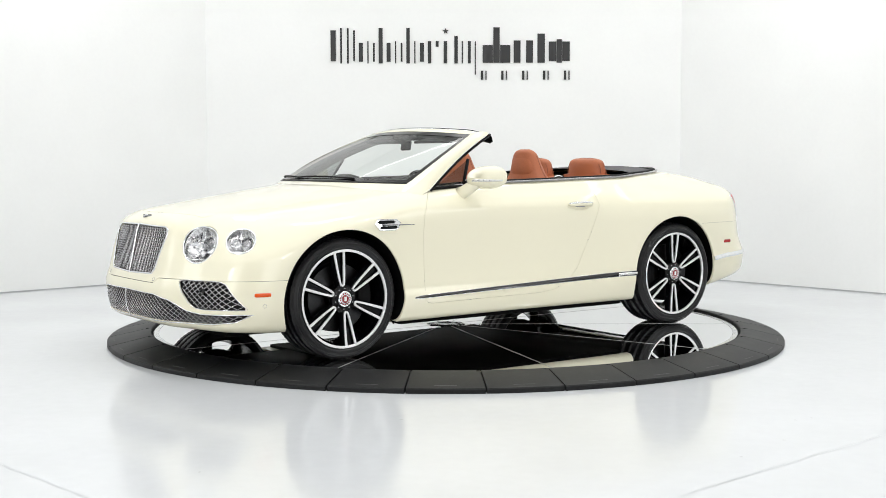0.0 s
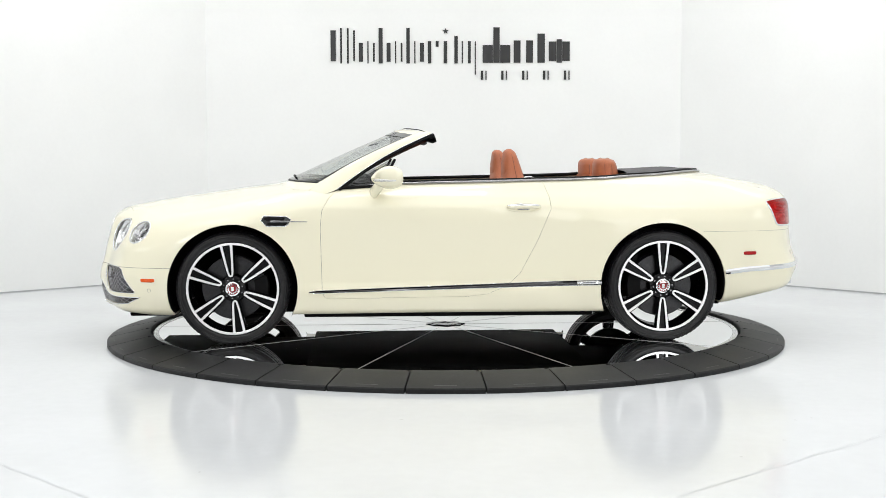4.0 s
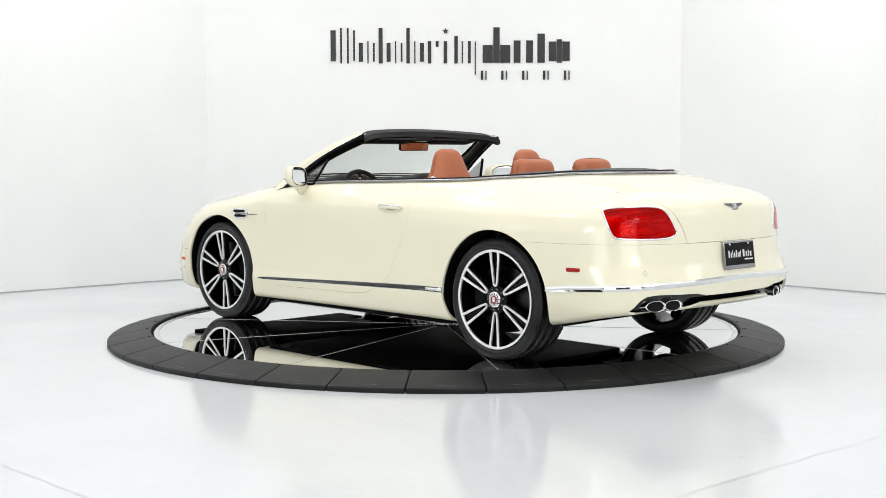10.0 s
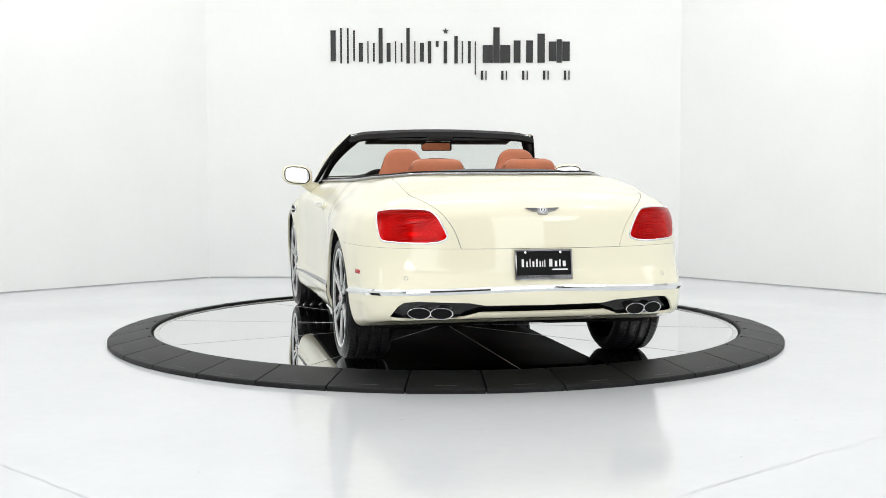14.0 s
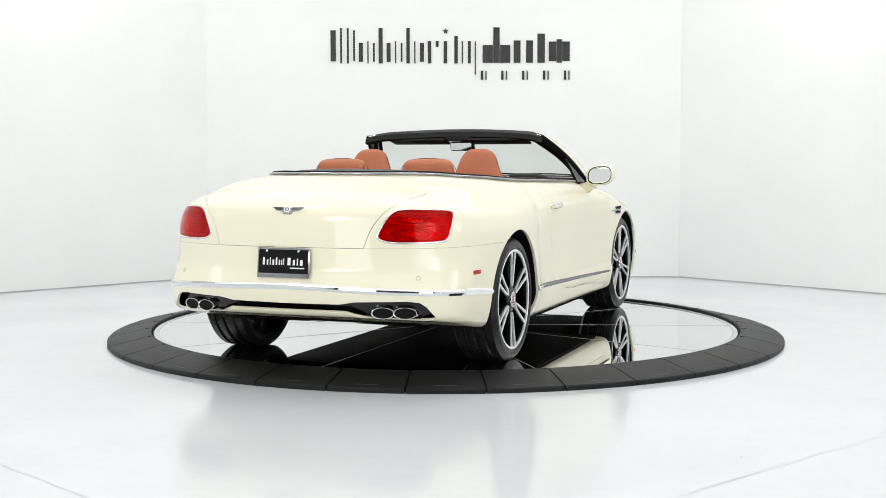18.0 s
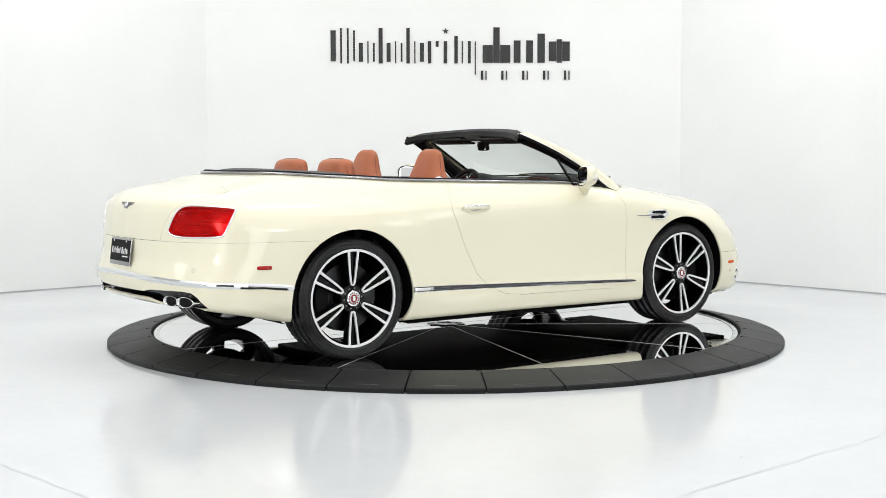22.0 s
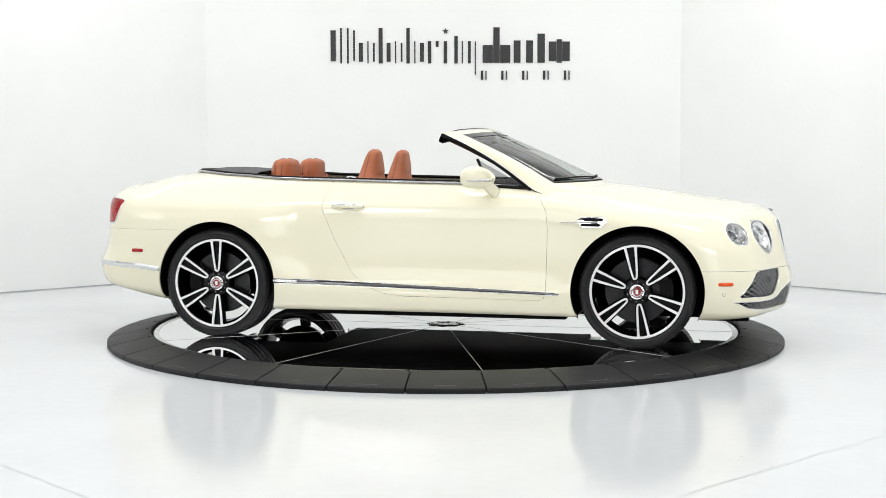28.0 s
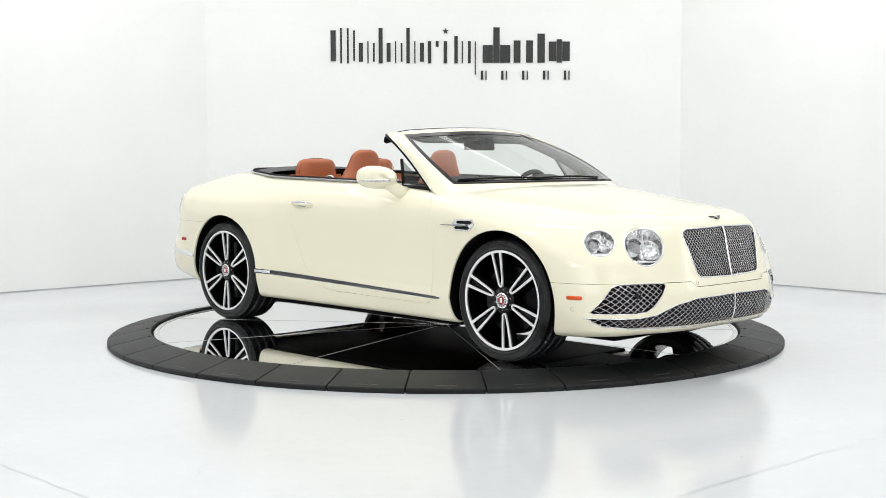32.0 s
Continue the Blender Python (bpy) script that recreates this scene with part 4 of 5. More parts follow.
def pad_on_side(x, z, s, length, height, proud, name, material, label, parent=None, tilt=0.0):
    """A rounded lens or pad that follows the flank."""
    nu, nv = 18, 9
    us, vs = np.linspace(-1, 1, nu), np.linspace(-1, 1, nv)
    X = np.array([[x + u * length / 2 * math.sqrt(max(1 - 0.35 * v ** 4, 0)) for v in vs] for u in us])
    Z = np.array([[z + v * height / 2 + tilt * u * length / 2 for v in vs] for u in us])
    P = on_side(X.ravel(), Z.ravel(), s)
    N = body_normal(P)
    bulge = np.array([[(1 - u ** 6) * (1 - v ** 6) for v in vs] for u in us]).ravel()
    P = P + N * (bulge * proud + 0.0006)[:, None] - N * ((1 - bulge) * 0.004)[:, None]
    return part_me(name, mesh_from(name, P, grid_faces(nu, nv, flip=s > 0), material), parent or car, label)


for s in (1, -1):
    pad_on_side(1.905, 0.414, s, 0.098, 0.025, 0.006, "side_marker", M_AMBER, "amber side marker lamp")
    pad_on_side(-1.944, 0.566, s, 0.095, 0.026, 0.005, "side_reflector", M_REDMARK, "red side marker lamp")
    # chrome strip along the sill: dark and bright reflections put into its colours
    xs = np.concatenate([np.linspace(0.895, -0.60, 34), np.linspace(-0.62, -0.968, 10)])
    zs = 0.336 + (0.895 - xs) / 1.864 * 0.050
    P = on_side(xs, zs, s)
    N = body_normal(P)
    w = 0.0085 + 0.0075 * np.clip((0.895 - xs) / 1.6, 0, 1)
    w[0] = 0.003
    rows = []
    for p, n, h in zip(P, N, w):
        rows += [p + (0, 0, -h) - n * 0.003, p + (0, 0, -h) + n * 0.003, p + (0, 0, -h * 0.25) + n * 0.011, p + (0, 0, h * 0.1) + n * 0.008, p + (0, 0, h * 0.75) + n * 0.007, p + (0, 0, h) + n * 0.001, p + (0, 0, h) - n * 0.003]
    me = mesh_from("sill_strip", rows, grid_faces(len(P), 7, flip=s > 0), M_SILL)
    me.set_sharp_from_angle(angle=radians(25))
    strip = part_me("sill_strip", me, car, "chrome sill strip coloured dark for its reflection")
    for dz, r0 in ((-1, 0.0018), (0.95, 0.0014)):
        v, f = tube([p + n * (0.004 if dz < 0 else 0.002) + np.array([0, 0, h * dz]) for p, n, h in zip(P, N, w)], r0, 6)
        part_me("strip_glint", mesh_from("strip_glint", v, f, M_CHROME), strip, "bright reflection line along the strip's edge")
    tail = [k for k in range(len(P)) if xs[k] < -0.80]
    v, f = tube([P[k] + N[k] * 0.008 for k in tail], [0.6 * w[k] for k in tail], 8, squash=0.5)
    part_me("strip_end", mesh_from("strip_end", v, f, M_CHROME), strip, "flared strip end kept bright for its reflection")
    # wing vent
    def vent_pt(x, z, proud):
        q = on_side(np.array([x]), np.array([z]), s)
        return q[0] + body_normal(q)[0] * proud
    shape = [(1.190, 0.790), (1.170, 0.817), (1.03, 0.815), (1.002, 0.796), (1.02, 0.766), (1.04, 0.752), (1.155, 0.754)]
    top = [vent_pt(a, b, 0.006) for a, b in shape]
    low = [vent_pt(1.095 + (a - 1.095) * 1.03, 0.785 + (b - 0.785) * 1.06, -0.003) for a, b in shape]
    k = len(shape)
    order = range(k) if s > 0 else range(k - 1, -1, -1)
    vent = part_me("wing_vent", mesh_from("wing_vent", top + low, [tuple(order)] + [(i, (i + 1) % k, k + (i + 1) % k, k + i) for i in range(k)], M_CHROME, smooth=False), car, "chrome wing vent with dark slots")
    v, f = tube(top, 0.0024, 6, closed=True)
    part_me("vent_frame", mesh_from("vent_frame", v, f, M_CHROME), vent, "chrome frame")
    for z0, dx in ((0.801, 0.012), (0.769, -0.004)):
        slot = [(1.160 + dx, z0), (1.142 + dx, z0 + 0.0095), (1.042 + dx, z0 + 0.0085), (1.028 + dx, z0), (1.042 + dx, z0 - 0.0085), (1.142 + dx, z0 - 0.0095)]
        part_me("vent_slot", mesh_from("vent_slot", [vent_pt(a, b, 0.0072) for a, b in slot], [tuple(range(6)) if s > 0 else tuple(range(5, -1, -1))], M_BLACK, smooth=False), vent)
    v, f = tube([vent_pt(a, 0.786 - (1.13 - a) * 0.02, 0.010) for a in np.linspace(1.13, 0.900, 10)], [0.0068 - 0.0045 * i / 9 for i in range(10)], 8)
    part_me("vent_blade", mesh_from("vent_blade", v, f, M_DARKCHROME), vent, "slim dark chrome blade")
    # door handle: cup, painted grip and bright cap
    pad_on_side(-0.470, 0.865, s, 0.235, 0.052, 0.003, "handle_cup", M_PAINT, "")
    t = np.linspace(0, 2 * math.pi, 40, endpoint=False)
    P = on_side(-0.470 + 0.112 * np.cos(t), 0.865 + 0.0285 * np.sin(t), s)
    v, f = tube(P + body_normal(P) * 0.0008, 0.0016, 6, closed=True)
    part_me("cup_edge", mesh_from("cup_edge", v, f, M_PAINT), car)
    # dark pad on the flank draws the shade under the grip
    pad_on_side(-0.470, 0.862, s, 0.125, 0.034, 0.0036, "handle_shade", M_DARKCHROME, "dark pad for the shade behind the door handle")
    arc = np.linspace(-1, 1, 16)
    P = on_side(-0.470 + arc * 0.108, 0.867 + 0 * arc, s)
    N = body_normal(P)
    grip = P + N * (0.010 + 0.024 * (1 - arc ** 2))[:, None]
    v, f = tube(grip, [0.008 + 0.0085 * (1 - a * a) ** 0.5 for a in arc], 10, squash=0.55, up=(0, 0, 1))
    handle = part_me("door_handle", mesh_from("door_handle", v, f, M_PAINT), car, "cream door handle with chrome cap")
    v, f = tube(grip + N * 0.006 + np.array([0, 0, 0.008]), [0.003 + 0.0045 * (1 - a * a) ** 0.5 for a in arc], 8, squash=0.7)
    part_me("handle_cap", mesh_from("handle_cap", v, f, M_CHROME), handle, "chrome cap")
    # parking sensors
    for q in (on_side(np.array([1.895]), np.array([0.352]), s)[0], on_front(np.array([0.335 * s]), np.array([0.482]))[0], on_rear(np.array([0.71 * s]), np.array([0.555]))[0]):
        n = Vector(body_normal(q))
        v, f = tube([Vector((0.011 * math.cos(a), 0.011 * math.sin(a), 0.0005)) for a in np.linspace(0, 2 * math.pi, 18, endpoint=False)], 0.0009, 5, closed=True)
        part_me("parking_sensor", mesh_from("parking_sensor", v, f, M_DARKCHROME), car, "", Matrix.Translation(Vector(q)) @ n.to_track_quat("Z", "Y").to_matrix().to_4x4())

# winged emblem on the nose: plain bright shape
def emblem(name, at, n, up, span, label, height=0.03):
    bm = bmesh.new()
    pts = [(-1, 0.55), (-0.55, 0.5), (-0.2, 0.45), (0.2, 0.45), (0.55, 0.5), (1, 0.55), (0.72, -0.1), (0.35, -0.35), (0.22, -0.9), (-0.22, -0.9), (-0.35, -0.35), (-0.72, -0.1)]
    ring = [bm.verts.new((a * span / 2, b * height, 0.006)) for a, b in pts]
    low = [bm.verts.new((a * span / 2 * 1.04, b * height * 1.08, -0.004)) for a, b in pts]
    bm.faces.new(ring)
    for i in range(12):
        bm.faces.new((ring[i], ring[(i + 1) % 12], low[(i + 1) % 12], low[i]))
    z = Vector(n).normalized()
    x = Vector(up).cross(z).normalized()
    rot = Matrix((x, z.cross(x), z)).transposed().to_4x4()
    e = part(name, bm, M_DARKCHROME, car, label, Matrix.Translation(at) @ rot, smooth=0)
    for sx in (-1, 1):
        for k in range(3):
            part("wing_rib", box_bm(span * (0.30 - 0.05 * k), 0.0022, 0.0022, at=(sx * span * (0.30 - 0.03 * k), height * (0.38 - 0.22 * k), 0.007)), M_GLOSSBLACK, e, smooth=0)
    part("emblem_ring", lathe_bm([(span * 0.06, 0.009), (span * 0.085, 0.009), (span * 0.10, 0.004)], 24), M_CHROME, e)
    part("emblem_centre", lathe_bm([(0.0, 0.0085), (span * 0.06, 0.008), (span * 0.066, 0.005)], 20), M_GLOSSBLACK, e)
    part("emblem_mark", box_bm(span * 0.05, span * 0.075, 0.004, 0.001, at=(0, 0, 0.009)), M_WHITE, e)


q = on_top(np.array([2.198]), np.array([0.0]))[0]
emblem("hood_emblem", q, Vector((0.25, 0, 1)), (-1, 0, 0.2), 0.125, "bright winged nose emblem", 0.02)
q = on_rear(np.array([0.0]), np.array([0.906]))[0]
emblem("trunk_emblem", q, body_normal(q), (0, 0, 1), 0.185, "bright winged trunk emblem", 0.026)

# ---- rear end ----
M_REDGLASS = thin_glass("red lens glass", (0.86, 0.014, 0.018), 1.13)
M_LAMPBACK = mat("red lamp reflector", (0.92, 0.40, 0.36), 0.25, metal=0.6)
M_LAMPDEEP = mat("deep red lamp insert", (0.45, 0.03, 0.03), 0.3)


def rear_path(outline, depth=0.0, k=5):
    pts = []
    for (ay, az), (by, bz) in zip(outline, outline[1:] + outline[:1]):
        for i in range(k):
            pts.append((ay + (by - ay) * i / k, az + (bz - az) * i / k))
    p = on_rear(np.array([q[0] for q in pts]), np.array([q[1] for q in pts]))
    return p - body_normal(p) * depth


for s in (1, -1):
    outline = [(a * s, b) for a, b in TAIL]
    holes = SHELL["tail_lamp_left" if s > 0 else "tail_lamp_right"]
    lamp = panel("tail_lamp", holes, M_LAMPBACK, "red tail lamp behind a glossy lens", gap=-0.004, lip=0, offset=-0.034)
    lens = panel("tail_lamp_lens", holes, M_REDGLASS, "glossy red lens", gap=0.001, lip=0, offset=0.003)
    lens.parent = lamp
    p, q = rear_path(outline, 0.0, 2), rear_path(outline, 0.040, 2)
    n = len(p)
    part_me("lamp_wall", mesh_from("lamp_wall", list(p) + list(q), [(i, (i + 1) % n, n + (i + 1) % n, n + i) for i in range(n)], M_LAMPBACK), lamp)
    v, f = tube(rear_path(outline, 0.0005, 2), 0.0060, 8, closed=True, up=(1, 0, 0))
    part_me("tail_lamp_bezel", mesh_from("tail_lamp_bezel", v, f, M_CHROME), lamp, "chrome tail lamp surround")
    # two stacked light bowls and fine optics lines inside
    for cz, hh in ((0.863, 0.030), (0.785, 0.034)):
        for ring in range(3):
            k = 1 - 0.3 * ring
            t = np.linspace(0, 2 * math.pi, 36, endpoint=False)
            yy, zz = 0.668 + 0.118 * k * np.cos(t), cz + hh * k * np.sin(t)
            p = on_rear(yy * s, zz)
            v, f = tube(p - body_normal(p) * (0.016 + 0.006 * ring), 0.0045, 6, closed=True, up=(1, 0, 0))
            part_me("light_ring", mesh_from("light_ring", v, f, M_LAMPBACK if ring % 2 == 0 else M_LAMPDEEP), lamp)
    yy = np.linspace(0.505, 0.812, 14)
    for z0 in (0.826, 0.752, 0.892):
        p = on_rear(yy * s, z0 + 0 * yy)
        v, f = tube(p - body_normal(p) * 0.014, 0.0035, 6, up=(0, 0, 1))
        part_me("lamp_ridge", mesh_from("lamp_ridge", v, f, M_LAMPDEEP), lamp)

# bright strip round the rear bumper
ang = np.linspace(-1, 1, 61)
path = []
for a in ang:
    if abs(a) > 0.72:
        x = -1.95 + (abs(a) - 0.72) / 0.28 * 0.175
        path.append(on_side(np.array([x]), np.array([0.464 - (x + 1.95) / 0.175 * 0.018]), 1 if a > 0 else -1)[0])
    else:
        t = a / 0.72 * radians(74)
        way = np.array([math.cos(t), -math.sin(t), 0])
        z = 0.503 - 0.039 * (abs(a) / 0.72) ** 1.5
        path.append(cast(np.array([[-1.70 - 1.3 * way[0], -1.3 * way[1], z]]), way)[0])
P = np.array(path)
N = body_normal(P)
rows = []
for i, (p, n) in enumerate(zip(P, N)):
    h = 0.0165 if 0 < i < 60 else 0.012
    rows += [p + (0, 0, -h) - n * 0.004, p + (0, 0, -h) + n * 0.004, p + (0, 0, -h * 0.2) + n * 0.012, p + (0, 0, h * 0.35) + n * 0.011, p + (0, 0, h) + n * 0.003, p + (0, 0, h) - n * 0.004]
me = mesh_from("bumper_strip", rows, grid_faces(61, 6), M_CHROME)
me.set_sharp_from_angle(angle=radians(25))
part_me("bumper_strip", me, car, "chrome strip round the rear bumper")

diffuser = panel("diffuser", SHELL["diffuser_hole"], M_GLOSSBLACK, "gloss black diffuser insert", gap=-0.004, lip=0)
for q in diffuser.data.vertices:
    q.co.x += 0.055
a = rear_path(DIFFUSER, 0.001, 6)
n = len(a)
part_me("diffuser_wall", mesh_from("diffuser_wall", list(a) + list(a + np.array([0.075, 0, 0])), [(i, (i + 1) % n, n + (i + 1) % n, n + i) for i in range(n)], M_GLOSSBLACK), diffuser)
for s in (1, -1):
    for cy in (0.534, 0.645):
        ov = [(0.059 * math.cos(a), 0.031 * math.sin(a)) for a in np.linspace(0, 2 * math.pi, 36, endpoint=False)]
        prof = [(1.0, 0.10), (1.0, 0.005), (0.975, 0.0), (0.90, 0.001), (0.87, 0.017)]
        cut_x = curve(*[(y0, float(on_rear(np.array([y0]), np.array([0.371]))[0, 0]) + 0.012) for y0 in np.linspace(0.44, 0.72, 8)])
        verts = [(float(cut_x(cy + y)) + z, (cy + y * (1 - (1 - k) * 0.7)) * s, 0.371 + h * k) for y, h in ov for k, z in prof]
        tip = part_me("exhaust_tip", mesh_from("exhaust_tip", verts, grid_faces(36, 5, wrap_u=True, flip=s > 0), M_CHROME), car, "oval chrome exhaust tip")
        part_me("exhaust_bore", mesh_from("exhaust_bore", [(float(cut_x(cy + y)) + 0.016, (cy + y * 0.925) * s, 0.371 + h * 0.885) for y, h in ov], [tuple(range(36))], M_BLACK, smooth=False), tip)

# number plate with frame; its writing is plain bars
plate = part("number_plate", box_bm(0.008, 0.312, 0.160, 0.0035), M_DARKCHROME, car, "black number plate in chrome frame", Matrix.Translation((-2.421, 0.005, 0.626)) @ Matrix.Rotation(radians(7), 4, "Y"))
part("plate_face", box_bm(0.003, 0.294, 0.126, 0.001, at=(-0.0055, 0, 0.007)), M_BLACK, plate, smooth=0)
for k, (y0, y1, h) in enumerate(((0.125, 0.105, 0.05), (0.10, 0.085, 0.035), (0.08, 0.072, 0.05), (0.066, 0.05, 0.035), (0.046, 0.032, 0.05), (0.027, 0.016, 0.035), (0.012, 0.004, 0.035), (0.0, -0.008, 0.045), (-0.022, -0.05, 0.05), (-0.055, -0.075, 0.036), (-0.08, -0.092, 0.045), (-0.097, -0.122, 0.036))):
    part("plate_bar", box_bm(0.0015, (y0 - y1) * 0.62, h * 0.8, at=(-0.0075, (y0 + y1) / 2, -0.012 + h * 0.4)), M_WHITE, plate, smooth=0)
part("plate_bar", box_bm(0.0015, 0.085, 0.007, at=(-0.0075, -0.085, -0.027)), M_WHITE, plate, smooth=0)
for y in (0.10, -0.09):
    part("plate_bolt", lathe_bm([(0.0, 0.004), (0.006, 0.003), (0.007, 0.0)], 10), M_CHROME, plate, m=Matrix.Translation((-0.0065, y, 0.063)) @ Matrix.Rotation(radians(-90), 4, "Y"))

# ---- windscreen frame ----
def glass_pt(s, t):
    """s across (-1 to 1), t from the cowl up to the header."""
    a = abs(s)
    base = np.array([float(WS_BASE(0.735 * a)) - 0.004, 0.794 * s, 1.036 - 0.008 * a * a])
    top = np.array([0.345 - 0.122 * a ** 2.2, 0.630 * s, 1.360 - 0.028 * a * a])
    p = base + (top - base) * t
    bulge = 0.030 * math.sin(math.pi * t)
    return p + np.array([0.05 + 0.95 * a ** 3, 1.7 * s * a * a, 0.12]) * bulge


nu, nv = 33, 15
gv = [glass_pt(s, t) for s in np.linspace(-1, 1, nu) for t in np.linspace(0, 1, nv)]
windscreen = part_me("windscreen", mesh_from("windscreen", gv, grid_faces(nu, nv), M_PANE), car, "clear raked windscreen")


def band(name, a, b, material, parent, label="", thick=0.004):
    """A strip of glass edge between two curves across the glass."""
    n = len(a)
    return part_me(name, mesh_from(name, [tuple(p) for q in zip(a, b) for p in q], [(2 * i, 2 * i + 2, 2 * i + 3, 2 * i + 1) for i in range(n - 1)], material), parent, label)


lift = np.array([0.0012, 0, 0.0024])
ss = np.linspace(-1, 1, 33)
band("glass_border", [glass_pt(s, 0.0) + lift for s in ss], [glass_pt(s, 0.035) + lift for s in ss], M_GLOSSBLACK, windscreen, "black printed glass border")
band("glass_border", [glass_pt(s, 0.93) + lift for s in ss], [glass_pt(s, 1.0) + lift for s in ss], M_GLOSSBLACK, windscreen)
for s in (1, -1):
    tt = np.linspace(0, 1, 15)
    band("glass_border", [glass_pt(s, t) + lift for t in tt], [glass_pt(s * 0.968, t) + lift for t in tt], M_GLOSSBLACK, windscreen)


def pillar_outer(s, t):
    base, top = np.array([0.722, 0.862, 0.980]), np.array([0.098, 0.668, 1.342])
    p = base + (top - base) * t + np.array([0.25, 0.3, 0.75]) * 0.034 * math.sin(math.pi * t)
    return p * np.array([1, s, 1])


for s in (1, -1):
    tt = np.linspace(-0.06, 1, 22)
    rows = []
    for t in tt:
        g0, o = glass_pt(s, max(t, 0)) + (np.array([0.06, 0, -0.01]) * min(t, 0) * -10 if t < 0 else 0), pillar_outer(s, t)
        mid = (g0 + o) / 2 + np.array([0.006, 0.012 * s, 0.016])
        inn = (g0 + o) / 2 + np.array([-0.046, -0.048 * s, -0.044])
        rows.append([g0 + np.array([0, 0, 0.003]), g0 * 0.72 + o * 0.28 + np.array([0.004, 0.006 * s, 0.014]), mid, g0 * 0.25 + o * 0.75 + np.array([0.002, 0.012 * s, 0.012]), o])
        rows[-1] += [o + np.array([-0.008, -0.02 * s, -0.012]), inn, g0 + np.array([-0.012, -0.004 * s, -0.016])]
    foot = np.array([p + np.array([0.050, 0.012 * s, -0.010]) for p in rows[0][:5]])
    rows[0][:5] = list(to_body(foot) - np.array([0, 0, 0.002]))
    k = 8
    paint_f = [f for f in grid_faces(len(tt), k, flip=s < 0) if min(i % k for i in f) < 4]
    dark_f = [f for f in grid_faces(len(tt), k, flip=s < 0) if min(i % k for i in f) >= 4]
    flat = [p for r in rows for p in r]
    pillar = part_me("windscreen_pillar", mesh_from("windscreen_pillar", flat, paint_f, M_PAINT), car, "cream windscreen pillar")
    part_me("pillar_trim", mesh_from("pillar_trim", flat, dark_f, M_DARKLEATHER), pillar, "black inner pillar trim")
    v, f = tube([pillar_outer(s, t) + np.array([-0.010, -0.004 * s, -0.010]) for t in np.linspace(0.02, 1.0, 20)], 0.0085, 8)
    part_me("pillar_seal", mesh_from("pillar_seal", v, f, M_BLACK), pillar, "black rubber seal")
    v, f = tube([pillar_outer(s, t) + np.array([-0.002, 0.003 * s, 0.001]) for t in np.linspace(0.0, 1.0, 20)], 0.0032, 6)
    part_me("pillar_bright", mesh_from("pillar_bright", v, f, M_CHROME), pillar, "thin chrome edge")
    # fixed quarter light behind the pillar
    a, b, c = np.array([0.68, 0.848, 0.992]), np.array([0.430, 0.828, 1.003]), np.array([0.345, 0.765, 1.172])
    tri = [p * np.array([1, s, 1]) for p in (a, b, c)]
    q = part_me("quarter_light", mesh_from("quarter_light", tri, [(0, 1, 2)], thin_glass("quarter glass", (0.42, 0.43, 0.43)), smooth=False), car, "small triangular quarter light")
    v, f = tube([tri[1] + (tri[1] - tri[2]) * 0.05, tri[2]], 0.009, 8, squash=1.2)
    part_me("quarter_post", mesh_from("quarter_post", v, f, M_BLACK), q)
    v, f = tube([tri[0], tri[1]], 0.010, 8)
    part_me("quarter_base", mesh_from("quarter_base", v, f, M_BLACK), q)

# header rail: cream lip in front, dark padded rail behind
rows = []
for s in np.linspace(-1.035, 1.035, 41):
    a = min(abs(s), 1)
    g0 = glass_pt(max(-1, min(1, s * 0.65 / 0.630)), 1.0)
    g0[1] = 0.65 * s
    g0[2] -= 0.020 * max((abs(s) - 0.82) / 0.2, 0) ** 2
    g0[0] -= 0.05 * max((abs(s) - 0.88) / 0.15, 0) ** 2
    rx = 0.205 - 0.130 * a ** 2.5
    deep = min(0.048 + 0.045 * a ** 5, g0[0] - rx - 0.03)
    rows.append([g0 + (0.004, 0, 0.002), g0 + (-0.012, 0, 0.013), g0 + (-deep, 0, 0.021)])
    z = g0[2] + 0.020
    th = 1 - 0.10 * a ** 6
    rows[-1] += [np.array([g0[0] - deep - 0.005, g0[1], z]), np.array([rx + 0.055, g0[1], z + 0.009]), np.array([rx + 0.004, g0[1], z - 0.010]), np.array([rx - 0.004, g0[1], z - 0.046 * th]), np.array([rx + 0.02, g0[1], z - 0.060 * th]), np.array([g0[0] - 0.06, g0[1], z - 0.056 * th]), g0 + np.array([-0.012, 0, -0.016])]
flat = [p for r in rows for p in r]
gf = grid_faces(41, 10)
header_rail = part_me("header_rail", mesh_from("header_rail", flat, [f for f in gf if f[0] % 10 >= 2], M_DARKLEATHER), car, "black padded header rail")
me = header_rail.data
me.set_sharp_from_angle(angle=radians(35))
part_me("header_lip", mesh_from("header_lip", flat, [f for f in gf if f[0] % 10 < 2], M_PAINT), header_rail, "cream front lip of the header")
v, f = tube([r[3] + np.array([0.0, 0, 0.001]) for r in rows], 0.0035, 6)
part_me("header_bright", mesh_from("header_bright", v, f, M_CHROME), header_rail)
for s in (1, -1):
    part("header_end", box_bm(0.055, 0.020, 0.026, 0.009, at=(0.118, 0.662 * s, 1.316), seg=3), M_BLACK, header_rail)
    part("sun_visor", box_bm(0.14, 0.44, 0.016, 0.006), M_DARKLEATHER, header_rail, "folded black sun visor", pose(0.235, 0.31 * s, 1.300, ry=12))
